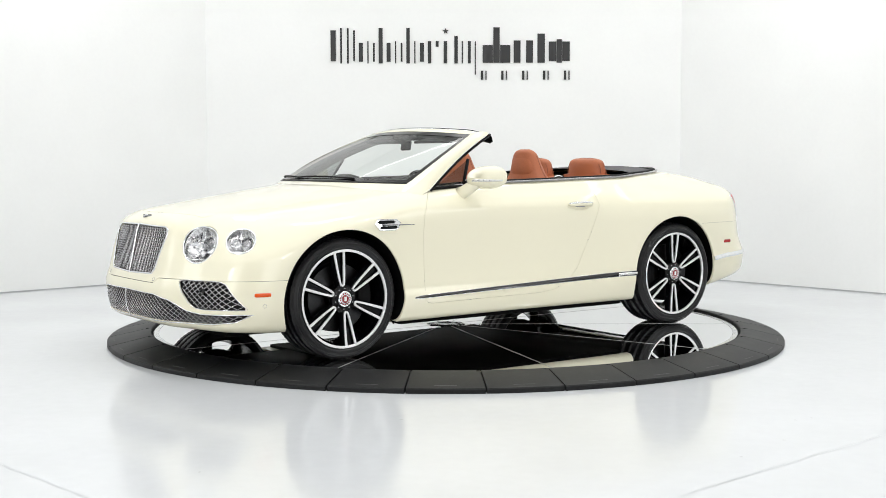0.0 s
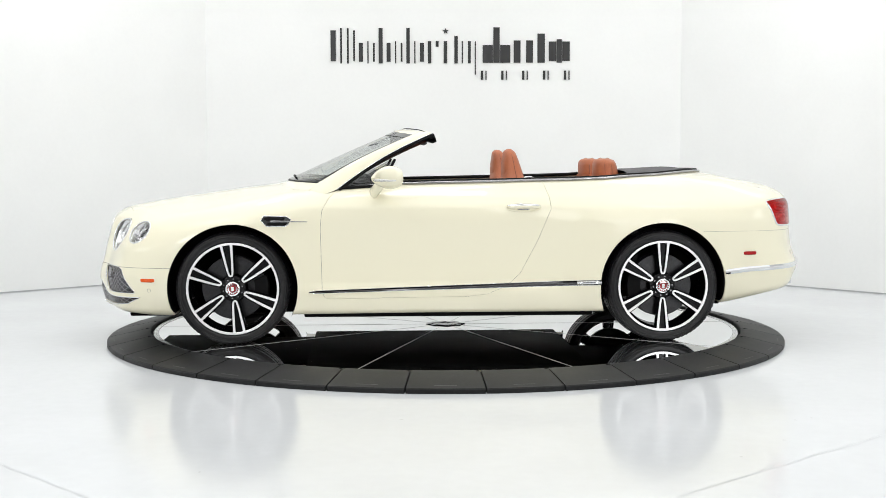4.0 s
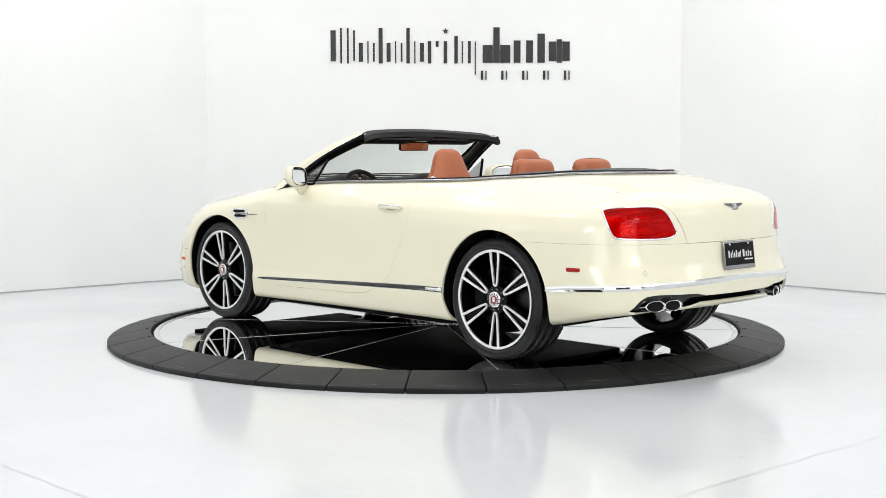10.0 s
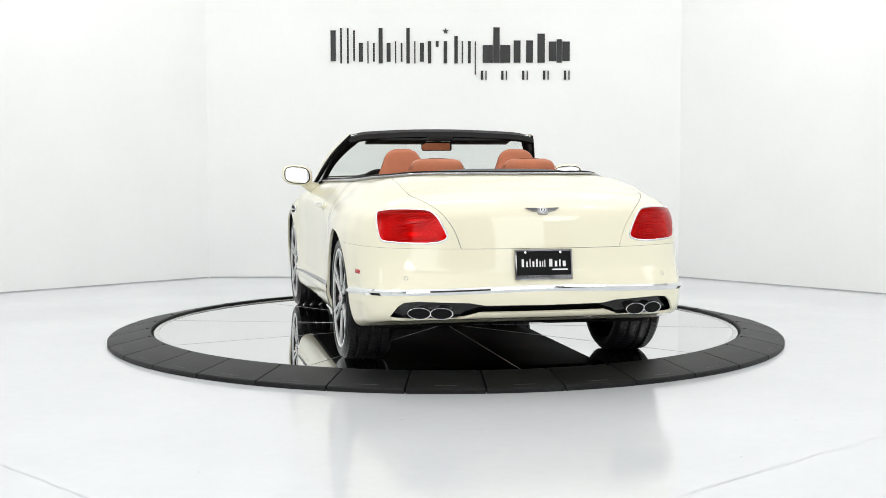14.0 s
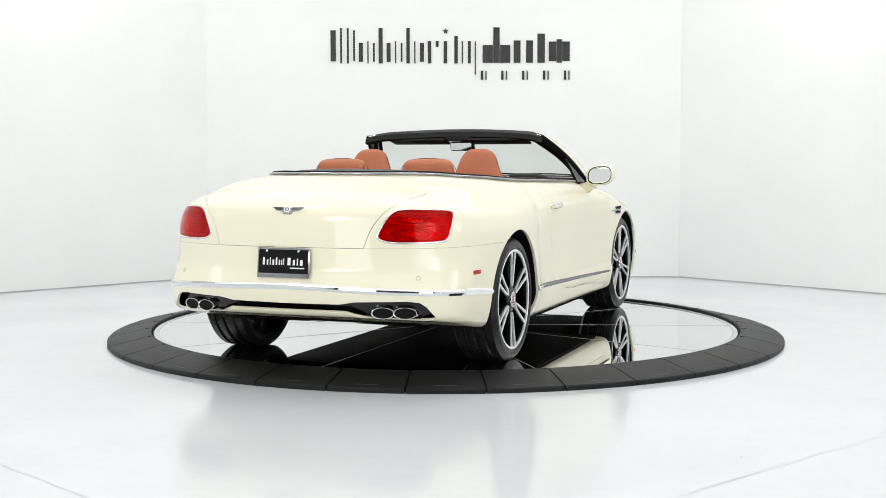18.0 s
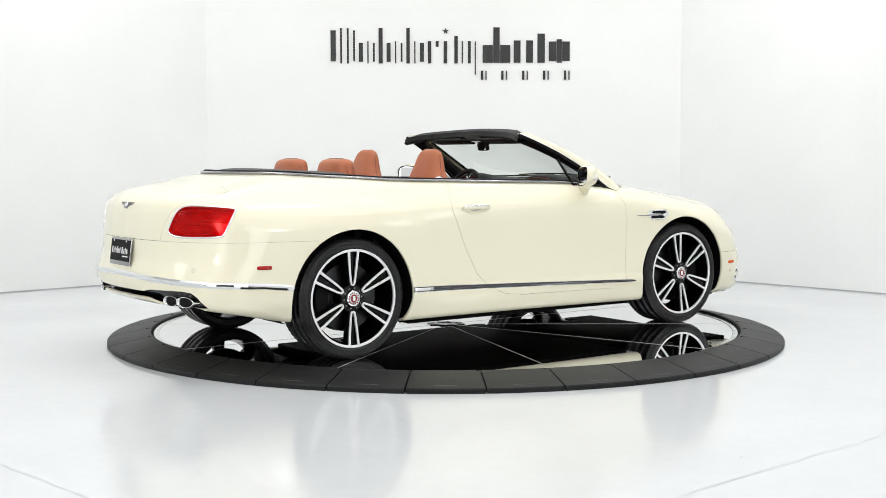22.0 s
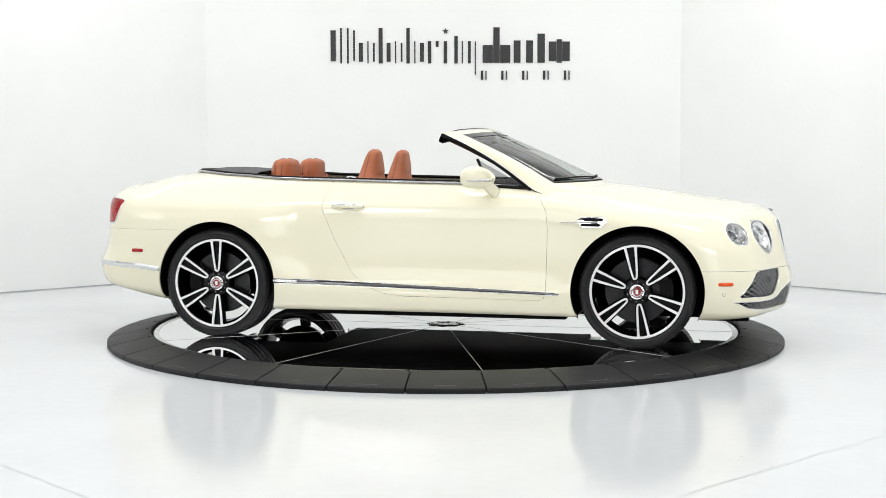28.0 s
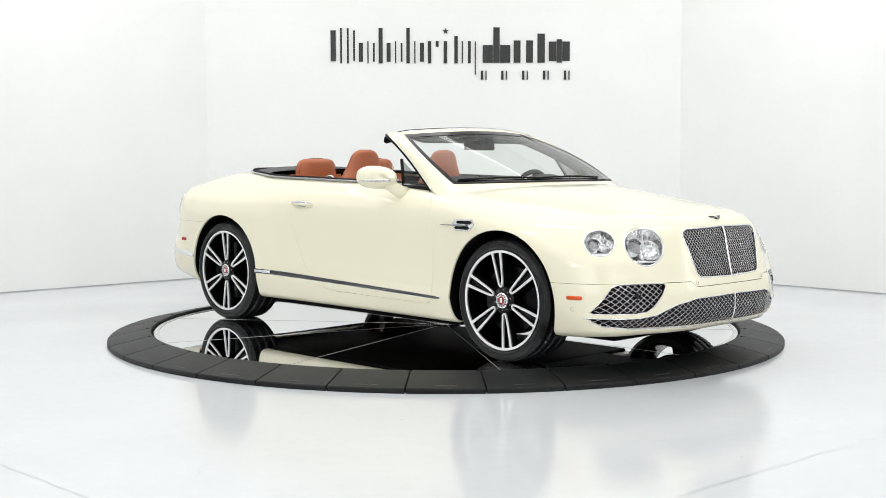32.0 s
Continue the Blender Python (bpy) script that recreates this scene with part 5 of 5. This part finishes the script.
mirror = part("rear_view_mirror", box_bm(0.03, 0.225, 0.068, 0.014), M_BLACK, car, "black rear-view mirror", Matrix.Translation((0.305, 0.0, 1.266)) @ Matrix.Rotation(radians(-22), 4, "Z") @ Matrix.Rotation(radians(-9), 4, "Y"))
part("mirror_glass", box_bm(0.002, 0.205, 0.052, 0.0, at=(-0.0155, 0, 0)), M_CHROME, mirror, "mirror glass", smooth=0)
part("mirror_stalk", box_bm(0.05, 0.05, 0.070, 0.012, at=(0.036, 0, 0.040)), M_BLACK, mirror)
part("overhead_console", box_bm(0.15, 0.20, 0.050, 0.014, at=(0.275, 0, 1.326), seg=3), M_DARKLEATHER, header_rail, "black overhead console")

# ---- door mirrors ----
for s in (1, -1):
    nu, nv = 26, 30
    verts = []
    for i in range(nu):
        t = i / (nu - 1)
        x = 0.345 + 0.130 * t
        k = math.sqrt(max(1 - t ** 2.6, 0.0)) * (0.84 + 0.16 * min(t / 0.28, 1.0) ** 0.6)
        for j in range(nv):
            a = 2 * math.pi * j / nv
            c, sn = math.cos(a), math.sin(a)
            e = 2 / 2.7
            yy = 0.116 * k * math.copysign(abs(c) ** e, c) + 0.020 * t
            zz = 0.077 * k * math.copysign(abs(sn) ** e, sn) * (1.0 if sn > 0 else 0.92) + 0.012 * c * k
            verts.append((x - 0.044 * c * (1 - 0.4 * t) + 0.008 * sn * (1 - t), (1.015 - 0.030 * t + yy) * s, 1.056 + zz))
    cap = part_me("door_mirror", mesh_from("door_mirror", verts, grid_faces(nu, nv, flip=s < 0) + [(i * nv + nv - 1, (i + 1) * nv + nv - 1, (i + 1) * nv, i * nv)[::s] for i in range(nu - 1)], M_PAINT), car, "cream door mirror with clear indicator strip")
    me = cap.data
    edge = [Vector(verts[j]) for j in range(nv)]
    mid = sum(edge, Vector()) / nv
    rim = [mid + (p - mid) * 0.965 + Vector((0.005, 0, 0)) for p in edge]
    v, f = tube(rim, 0.0035, 8, closed=True, up=(1, 0, 0))
    part_me("mirror_rim", mesh_from("mirror_rim", v, f, M_BLACK), cap)
    c0 = sum(rim, Vector()) / nv
    part_me("mirror_glass", mesh_from("mirror_glass", [c0 + (p - c0) * 0.985 + Vector((0.001, 0, 0)) for p in rim], [tuple(range(nv))], M_CHROME, smooth=False), cap, "mirror glass")
    strip = []
    for a in np.linspace(-0.75, 1.38, 18):
        t = math.cos(a) ** (2 / 2.6)
        strip.append(Vector((0.346 + 0.132 * t - 0.044 * math.sin(a) * (1 - 0.4 * t), (1.015 - 0.030 * t + 0.118 * math.sin(a)) * s, 1.042)))
    v, f = tube(strip, [0.003 + 0.006 * math.sin(math.pi * (i + 1) / 19) ** 0.5 for i in range(18)], 8)
    part_me("indicator_strip", mesh_from("indicator_strip", v, f, M_INDICATOR), cap, "clear indicator strip")
    for i in range(3, 15, 2):
        part("indicator_bead", lathe_bm([(0.0, 0.003), (0.0042, 0.002), (0.005, -0.004)], 8), M_DARKCHROME, cap, m=Matrix.Translation(strip[i] + (strip[i] - Vector((0.37, 1.005 * s, 1.040))).normalized() * 0.0075) @ (strip[i] - Vector((0.37, 1.005 * s, 1.040))).to_track_quat("Z", "Y").to_matrix().to_4x4())
    v, f = tube([Vector((0.435, 0.975 * s, 1.030)), Vector((0.456, 0.940 * s, 0.997)), Vector((0.478, 0.895 * s, 0.968)), Vector((0.482, 0.86 * s, 0.955))], [0.040, 0.038, 0.040, 0.048], 14, squash=0.62)
    part_me("mirror_stalk", mesh_from("mirror_stalk", v, f, M_PAINT), cap)

# ---- beltline: chrome and seal round the opening ----
side_x = np.linspace(0.66, -1.5, 60)
loop = [(x, float(OPEN_W(x))) for x in side_x if float(BOOT_END(float(OPEN_W(x)))) < x - 0.02]
back_y = np.linspace(loop[-1][1] - 0.01, 0.0, 30)
loop += [(float(BOOT_END(y)), y) for y in back_y]
loop = loop + [(x, -y) for x, y in loop[-2::-1]]
lp = on_top(np.array([q[0] for q in loop]), np.array([q[1] for q in loop]))
lp = to_body(lp)
cen = np.array([-0.4, 0, 0])
inward = np.stack([np.clip(cen[0] - lp[:, 0], -1, 1) * np.clip((-1.0 - lp[:, 0]) / 0.5, 0, 1), -lp[:, 1], 0 * lp[:, 0]], -1)
inward /= np.linalg.norm(inward, axis=1, keepdims=True)
v, f = tube(lp + np.array([0, 0, 0.007]) - inward * 0.004, 0.0085, 8, squash=1.5)
part_me("belt_trim", mesh_from("belt_trim", v, f, M_DARKCHROME), car, "chrome beltline trim round the open cabin")
v, f = tube(lp + np.array([0, 0, 0.013]) + inward * 0.020, 0.0115, 8, squash=1.5)
part_me("belt_seal", mesh_from("belt_seal", v, f, M_BLACK), car, "black rubber seal")
# ---- cabin ----
def loft(sections, n=28, power=2.6, cap=True):
    """Sections (x, y, z, half depth in x, half width in y) from the bottom up."""
    verts = []
    for x, y, z, hx, hy in sections:
        for k in range(n):
            a = 2 * math.pi * k / n
            c, s = math.cos(a), math.sin(a)
            verts.append((x + hx * math.copysign(abs(c) ** (2 / power), c), y + hy * math.copysign(abs(s) ** (2 / power), s), z))
    faces = grid_faces(len(sections), n, flip=True)
    faces += [(i * n + n - 1, i * n, (i + 1) * n, (i + 1) * n + n - 1) for i in range(len(sections) - 1)]
    if cap:
        faces += [tuple(range(n))[::-1], tuple((len(sections) - 1) * n + k for k in range(n))]
    return verts, faces


def smooth_sections(keys, count):
    """Glides between a few sections."""
    keys = np.array(keys, float)
    ts = np.linspace(0, 1, len(keys))
    cols = [curve(*zip(ts, keys[:, c])) for c in range(keys.shape[1])]
    return [tuple(float(c(t)) for c in cols) for t in np.linspace(0, 1, count)]


def seam(points, parent, r=0.0022):
    v, f = tube(points, r, 5)
    part_me("seam", mesh_from("seam", v, f, M_STITCH), parent)


def front_seat(y):
    keys = [(-0.36, y, 0.50, 0.085, 0.25), (-0.385, y, 0.65, 0.085, 0.262), (-0.425, y, 0.82, 0.095, 0.26), (-0.452, y, 0.95, 0.088, 0.245), (-0.460, y, 1.02, 0.078, 0.205),
            (-0.456, y, 1.08, 0.067, 0.160), (-0.447, y, 1.14, 0.057, 0.134), (-0.440, y, 1.19, 0.046, 0.116), (-0.435, y, 1.222, 0.036, 0.090), (-0.433, y, 1.240, 0.014, 0.050)]
    v, f = loft(smooth_sections(keys, 34), 36, 2.7)
    seat = part_me("front_seat", mesh_from("front_seat", v, f, M_LEATHER), car, "tan leather front seat with moulded headrest")
    part("cushion", box_bm(0.52, 0.50, 0.16, 0.05, at=(-0.10, y, 0.50), seg=3), M_LEATHER, seat)
    part("head_pad", loft_bm([(-0.416, y, 1.04, 0.024, 0.116), (-0.414, y, 1.09, 0.029, 0.122), (-0.416, y, 1.15, 0.028, 0.108), (-0.420, y, 1.195, 0.022, 0.086), (-0.426, y, 1.214, 0.008, 0.05)]), M_LEATHER, seat)
    for s in (1, -1):
        # side bolsters and the piped edge
        part("bolster", loft_bm([(-0.37, y + 0.215 * s, 0.60, 0.075, 0.045), (-0.395, y + 0.222 * s, 0.80, 0.08, 0.05), (-0.425, y + 0.200 * s, 0.92, 0.06, 0.04), (-0.43, y + 0.17 * s, 0.97, 0.03, 0.02)]), M_LEATHER, seat)
        pts = []
        for z in np.linspace(0.99, 1.205, 14):
            sec = min(smooth_sections(keys, 60), key=lambda q: abs(q[2] - z))
            pts.append((sec[0] - sec[3] * 0.10, y + s * (sec[4] * 1.002), z))
        seam(pts, seat)
    return seat


def loft_bm(keys, n=24):
    v, f = loft(smooth_sections(keys, 18), n, 2.5)
    bm = bmesh.new()
    vs = [bm.verts.new(p) for p in v]
    for q in f:
        try:
            bm.faces.new([vs[i] for i in q])
        except ValueError:
            pass
    return bm


for y in (0.392, -0.392):
    front_seat(y)
    # bright belt guide on the seat shoulder
    s = 1 if y > 0 else -1
    v, f = tube([(-0.540 + 0.045 * math.cos(a), y + s * 0.235, 1.02 + 0.035 * math.sin(a)) for a in np.linspace(0, math.pi, 12)], 0.008, 8)
    part_me("belt_guide", mesh_from("belt_guide", v, f, M_CHROME), car, "bright seat belt guide")
    # rear seats
    rear = part("rear_seat", loft_bm([(-0.98, y * 0.80, 0.55, 0.09, 0.27), (-1.03, y * 0.80, 0.80, 0.09, 0.28), (-1.08, y * 0.80, 0.96, 0.08, 0.27), (-1.10, y * 0.80, 1.02, 0.07, 0.25), (-1.085, y * 0.80, 1.060, 0.05, 0.24)], 32), M_LEATHER, car, "tan leather rear seat back")
    part("rear_cushion", box_bm(0.46, 0.5, 0.14, 0.05, at=(-0.82, y * 0.80, 0.55), seg=3), M_LEATHER, rear)
    hy = 0.295 * s
    head = part("rear_headrest", loft_bm([(-1.115, hy, 1.01, 0.080, 0.178), (-1.112, hy, 1.06, 0.080, 0.178), (-1.108, hy, 1.10, 0.078, 0.170), (-1.104, hy, 1.14, 0.073, 0.160), (-1.101, hy, 1.163, 0.060, 0.140), (-1.099, hy, 1.176, 0.026, 0.10)], 36), M_LEATHER, car, "tan leather rear headrest")
    for dx in (-0.018, 0.030):
        pts = [(-1.108 + dx - 0.0, hy + 0.181 * math.sin(a) * (1.0 if abs(math.sin(a)) < 0.9 else 0.995), 1.05 + 0.129 * math.cos(a) ** 0.6 if math.cos(a) > 0 else 1.05) for a in np.linspace(-math.pi / 2, math.pi / 2, 21)]
        seam(pts, head, 0.0018)
part("rear_armrest", box_bm(0.14, 0.13, 0.5, 0.04, at=(-1.06, 0, 0.79), seg=3), M_LEATHER, car, "tan leather seat centre")

# floor, sides and bulkheads of the cabin
part("cabin_floor", box_bm(2.0, 1.52, 0.03, 0.0, at=(-0.2, 0, 0.33)), M_CARPET, car, "dark carpet", smooth=0)
part("rear_bulkhead", box_bm(0.04, 1.50, 0.66, 0.0, at=(-1.225, 0, 0.68)), M_DARKLEATHER, car, smooth=0)
part("front_bulkhead", box_bm(0.04, 1.50, 0.60, 0.0, at=(0.80, 0, 0.63)), M_BLACK, car, smooth=0)
for s in (1, -1):
    card = part("door_card", box_bm(1.34, 0.05, 0.62, 0.015, at=(0.03, 0.765 * s, 0.66)), M_LEATHER, car, "tan leather door lining")
    part("door_top", box_bm(1.42, 0.050, 0.05, 0.018, at=(0.03, 0.768 * s, 0.985)), M_DARKLEATHER, card, "black leather door top")
    part("door_wood", box_bm(1.2, 0.012, 0.05, 0.004, at=(0.03, 0.735 * s, 0.93)), M_WOOD, card, "polished wood strip")
    part("side_trim", box_bm(0.50, 0.05, 0.64, 0.015, at=(-0.87, 0.735 * s, 0.67)), M_DARKLEATHER, car, "black leather rear side lining")
    part("side_trim_top", box_bm(0.38, 0.05, 0.03, 0.012, at=(-0.80, 0.745 * s, 1.02)), M_BLACK, car)

# dashboard
def dash_row(y):
    a = abs(y)
    front = float(WS_BASE(a)) - 0.03
    hump = 0.050 * math.exp(-((a - 0.40) / 0.19) ** 4)
    return [(front, 0.99), (front - 0.06, 1.022), (0.62, 1.028 + hump * 0.5), (0.55, 1.018 + hump), (0.50, 1.004 + hump), (0.485, 0.985 + hump), (0.52, 0.95 + hump * 0.5), (0.53, 0.90), (0.50, 0.86), (0.56, 0.72), (0.70, 0.62)]


rows_y = np.linspace(-0.745, 0.745, 45)
dv = [(x, y, z) for y in rows_y for x, z in dash_row(y)]
df = grid_faces(45, 11)
dash = part_me("dashboard", mesh_from("dashboard", dv, [f for f in df if not 6 <= f[0] % 11 < 8], M_DARKLEATHER), car, "black leather dashboard with twin cowls")
part_me("dash_veneer", mesh_from("dash_veneer", dv, [f for f in df if 6 <= f[0] % 11 < 8], M_WOOD), dash, "red-brown veneer")
v, f = tube([(0.488, y, dash_row(y)[5][1] + 0.004) for y in rows_y], 0.003, 6)
part_me("dash_piping", mesh_from("dash_piping", v, f, mat("dark red piping", (0.20, 0.02, 0.015), 0.5)), dash)
part("centre_console", box_bm(1.0, 0.22, 0.30, 0.04, at=(0.02, 0, 0.56), seg=3), M_WOOD, car, "polished wood centre console")
wheel_m = Matrix.Translation((0.405, 0.385, 0.915)) @ Matrix.Rotation(radians(-68), 4, "Y")
ringp = [(0.183 * math.cos(a), 0.183 * math.sin(a), 0) for a in np.linspace(0, 2 * math.pi, 56, endpoint=False)]
v, f = tube(ringp, 0.0165, 12, closed=True)
steer = part_me("steering_wheel", mesh_from("steering_wheel", v, f, M_DARKLEATHER), car, "black leather steering wheel", wheel_m)
part("steering_boss", lathe_bm([(0.0, 0.02), (0.045, 0.016), (0.062, 0.0), (0.06, -0.04)], 32), M_DARKLEATHER, steer)
for a in (90, 210, 330):
    part("steering_spoke", box_bm(0.13, 0.035, 0.016, 0.005, at=(0.115, 0, -0.004)), M_DARKCHROME, steer, m=pose(0, 0, 0, rz=a - 90))
# wipers at the foot of the glass
for s0, s1, t1 in ((0.55, -0.30, 0.055), (-0.25, -0.95, 0.05)):
    pts = [glass_pt(s0 + (s1 - s0) * k / 12, 0.03 + t1 * math.sin(k / 12 * math.pi) * 0.4) + np.array([0.004, 0, 0.008]) for k in range(13)]
    v, f = tube(pts, 0.0055, 6)
    w = part_me("wiper", mesh_from("wiper", v, f, M_BLACK), car, "black windscreen wiper")
# dark cowl under the glass edge
yy = np.linspace(-0.74, 0.74, 31)
b = [glass_pt(y / 0.74, 0.0) + np.array([0.003, 0, -0.001]) for y in yy]
a = [q + np.array([0.010, 0, -0.007]) for q in b]
band("scuttle", a, b, M_BLACK, car, "black scuttle panel")
# painted cowl rising from the bonnet to the glass
ring = [to_body(np.array([q + np.array([0.075, 0.03 * np.sign(q[1]) * abs(q[1]), -0.02])]))[0] + np.array([0, 0, -0.001]) for q in a]
rows = [[q, q * 0.6 + r * 0.4 + np.array([0, 0, 0.001]), q * 0.25 + r * 0.75 - np.array([0, 0, 0.001]), r] for q, r in zip(a, ring)]
part_me("cowl_panel", mesh_from("cowl_panel", [p for r in rows for p in r], grid_faces(31, 4), M_PAINT), car, "cream cowl below the windscreen")


def motions():
    rows = [(t, pose(0, 0, 0, rz=a)) for t, a in SPIN]
    walk(platform, rows)
    walk(car, [(t, m @ Matrix.Translation((CAR_X, CAR_Y, 0))) for t, m in rows])


motions()
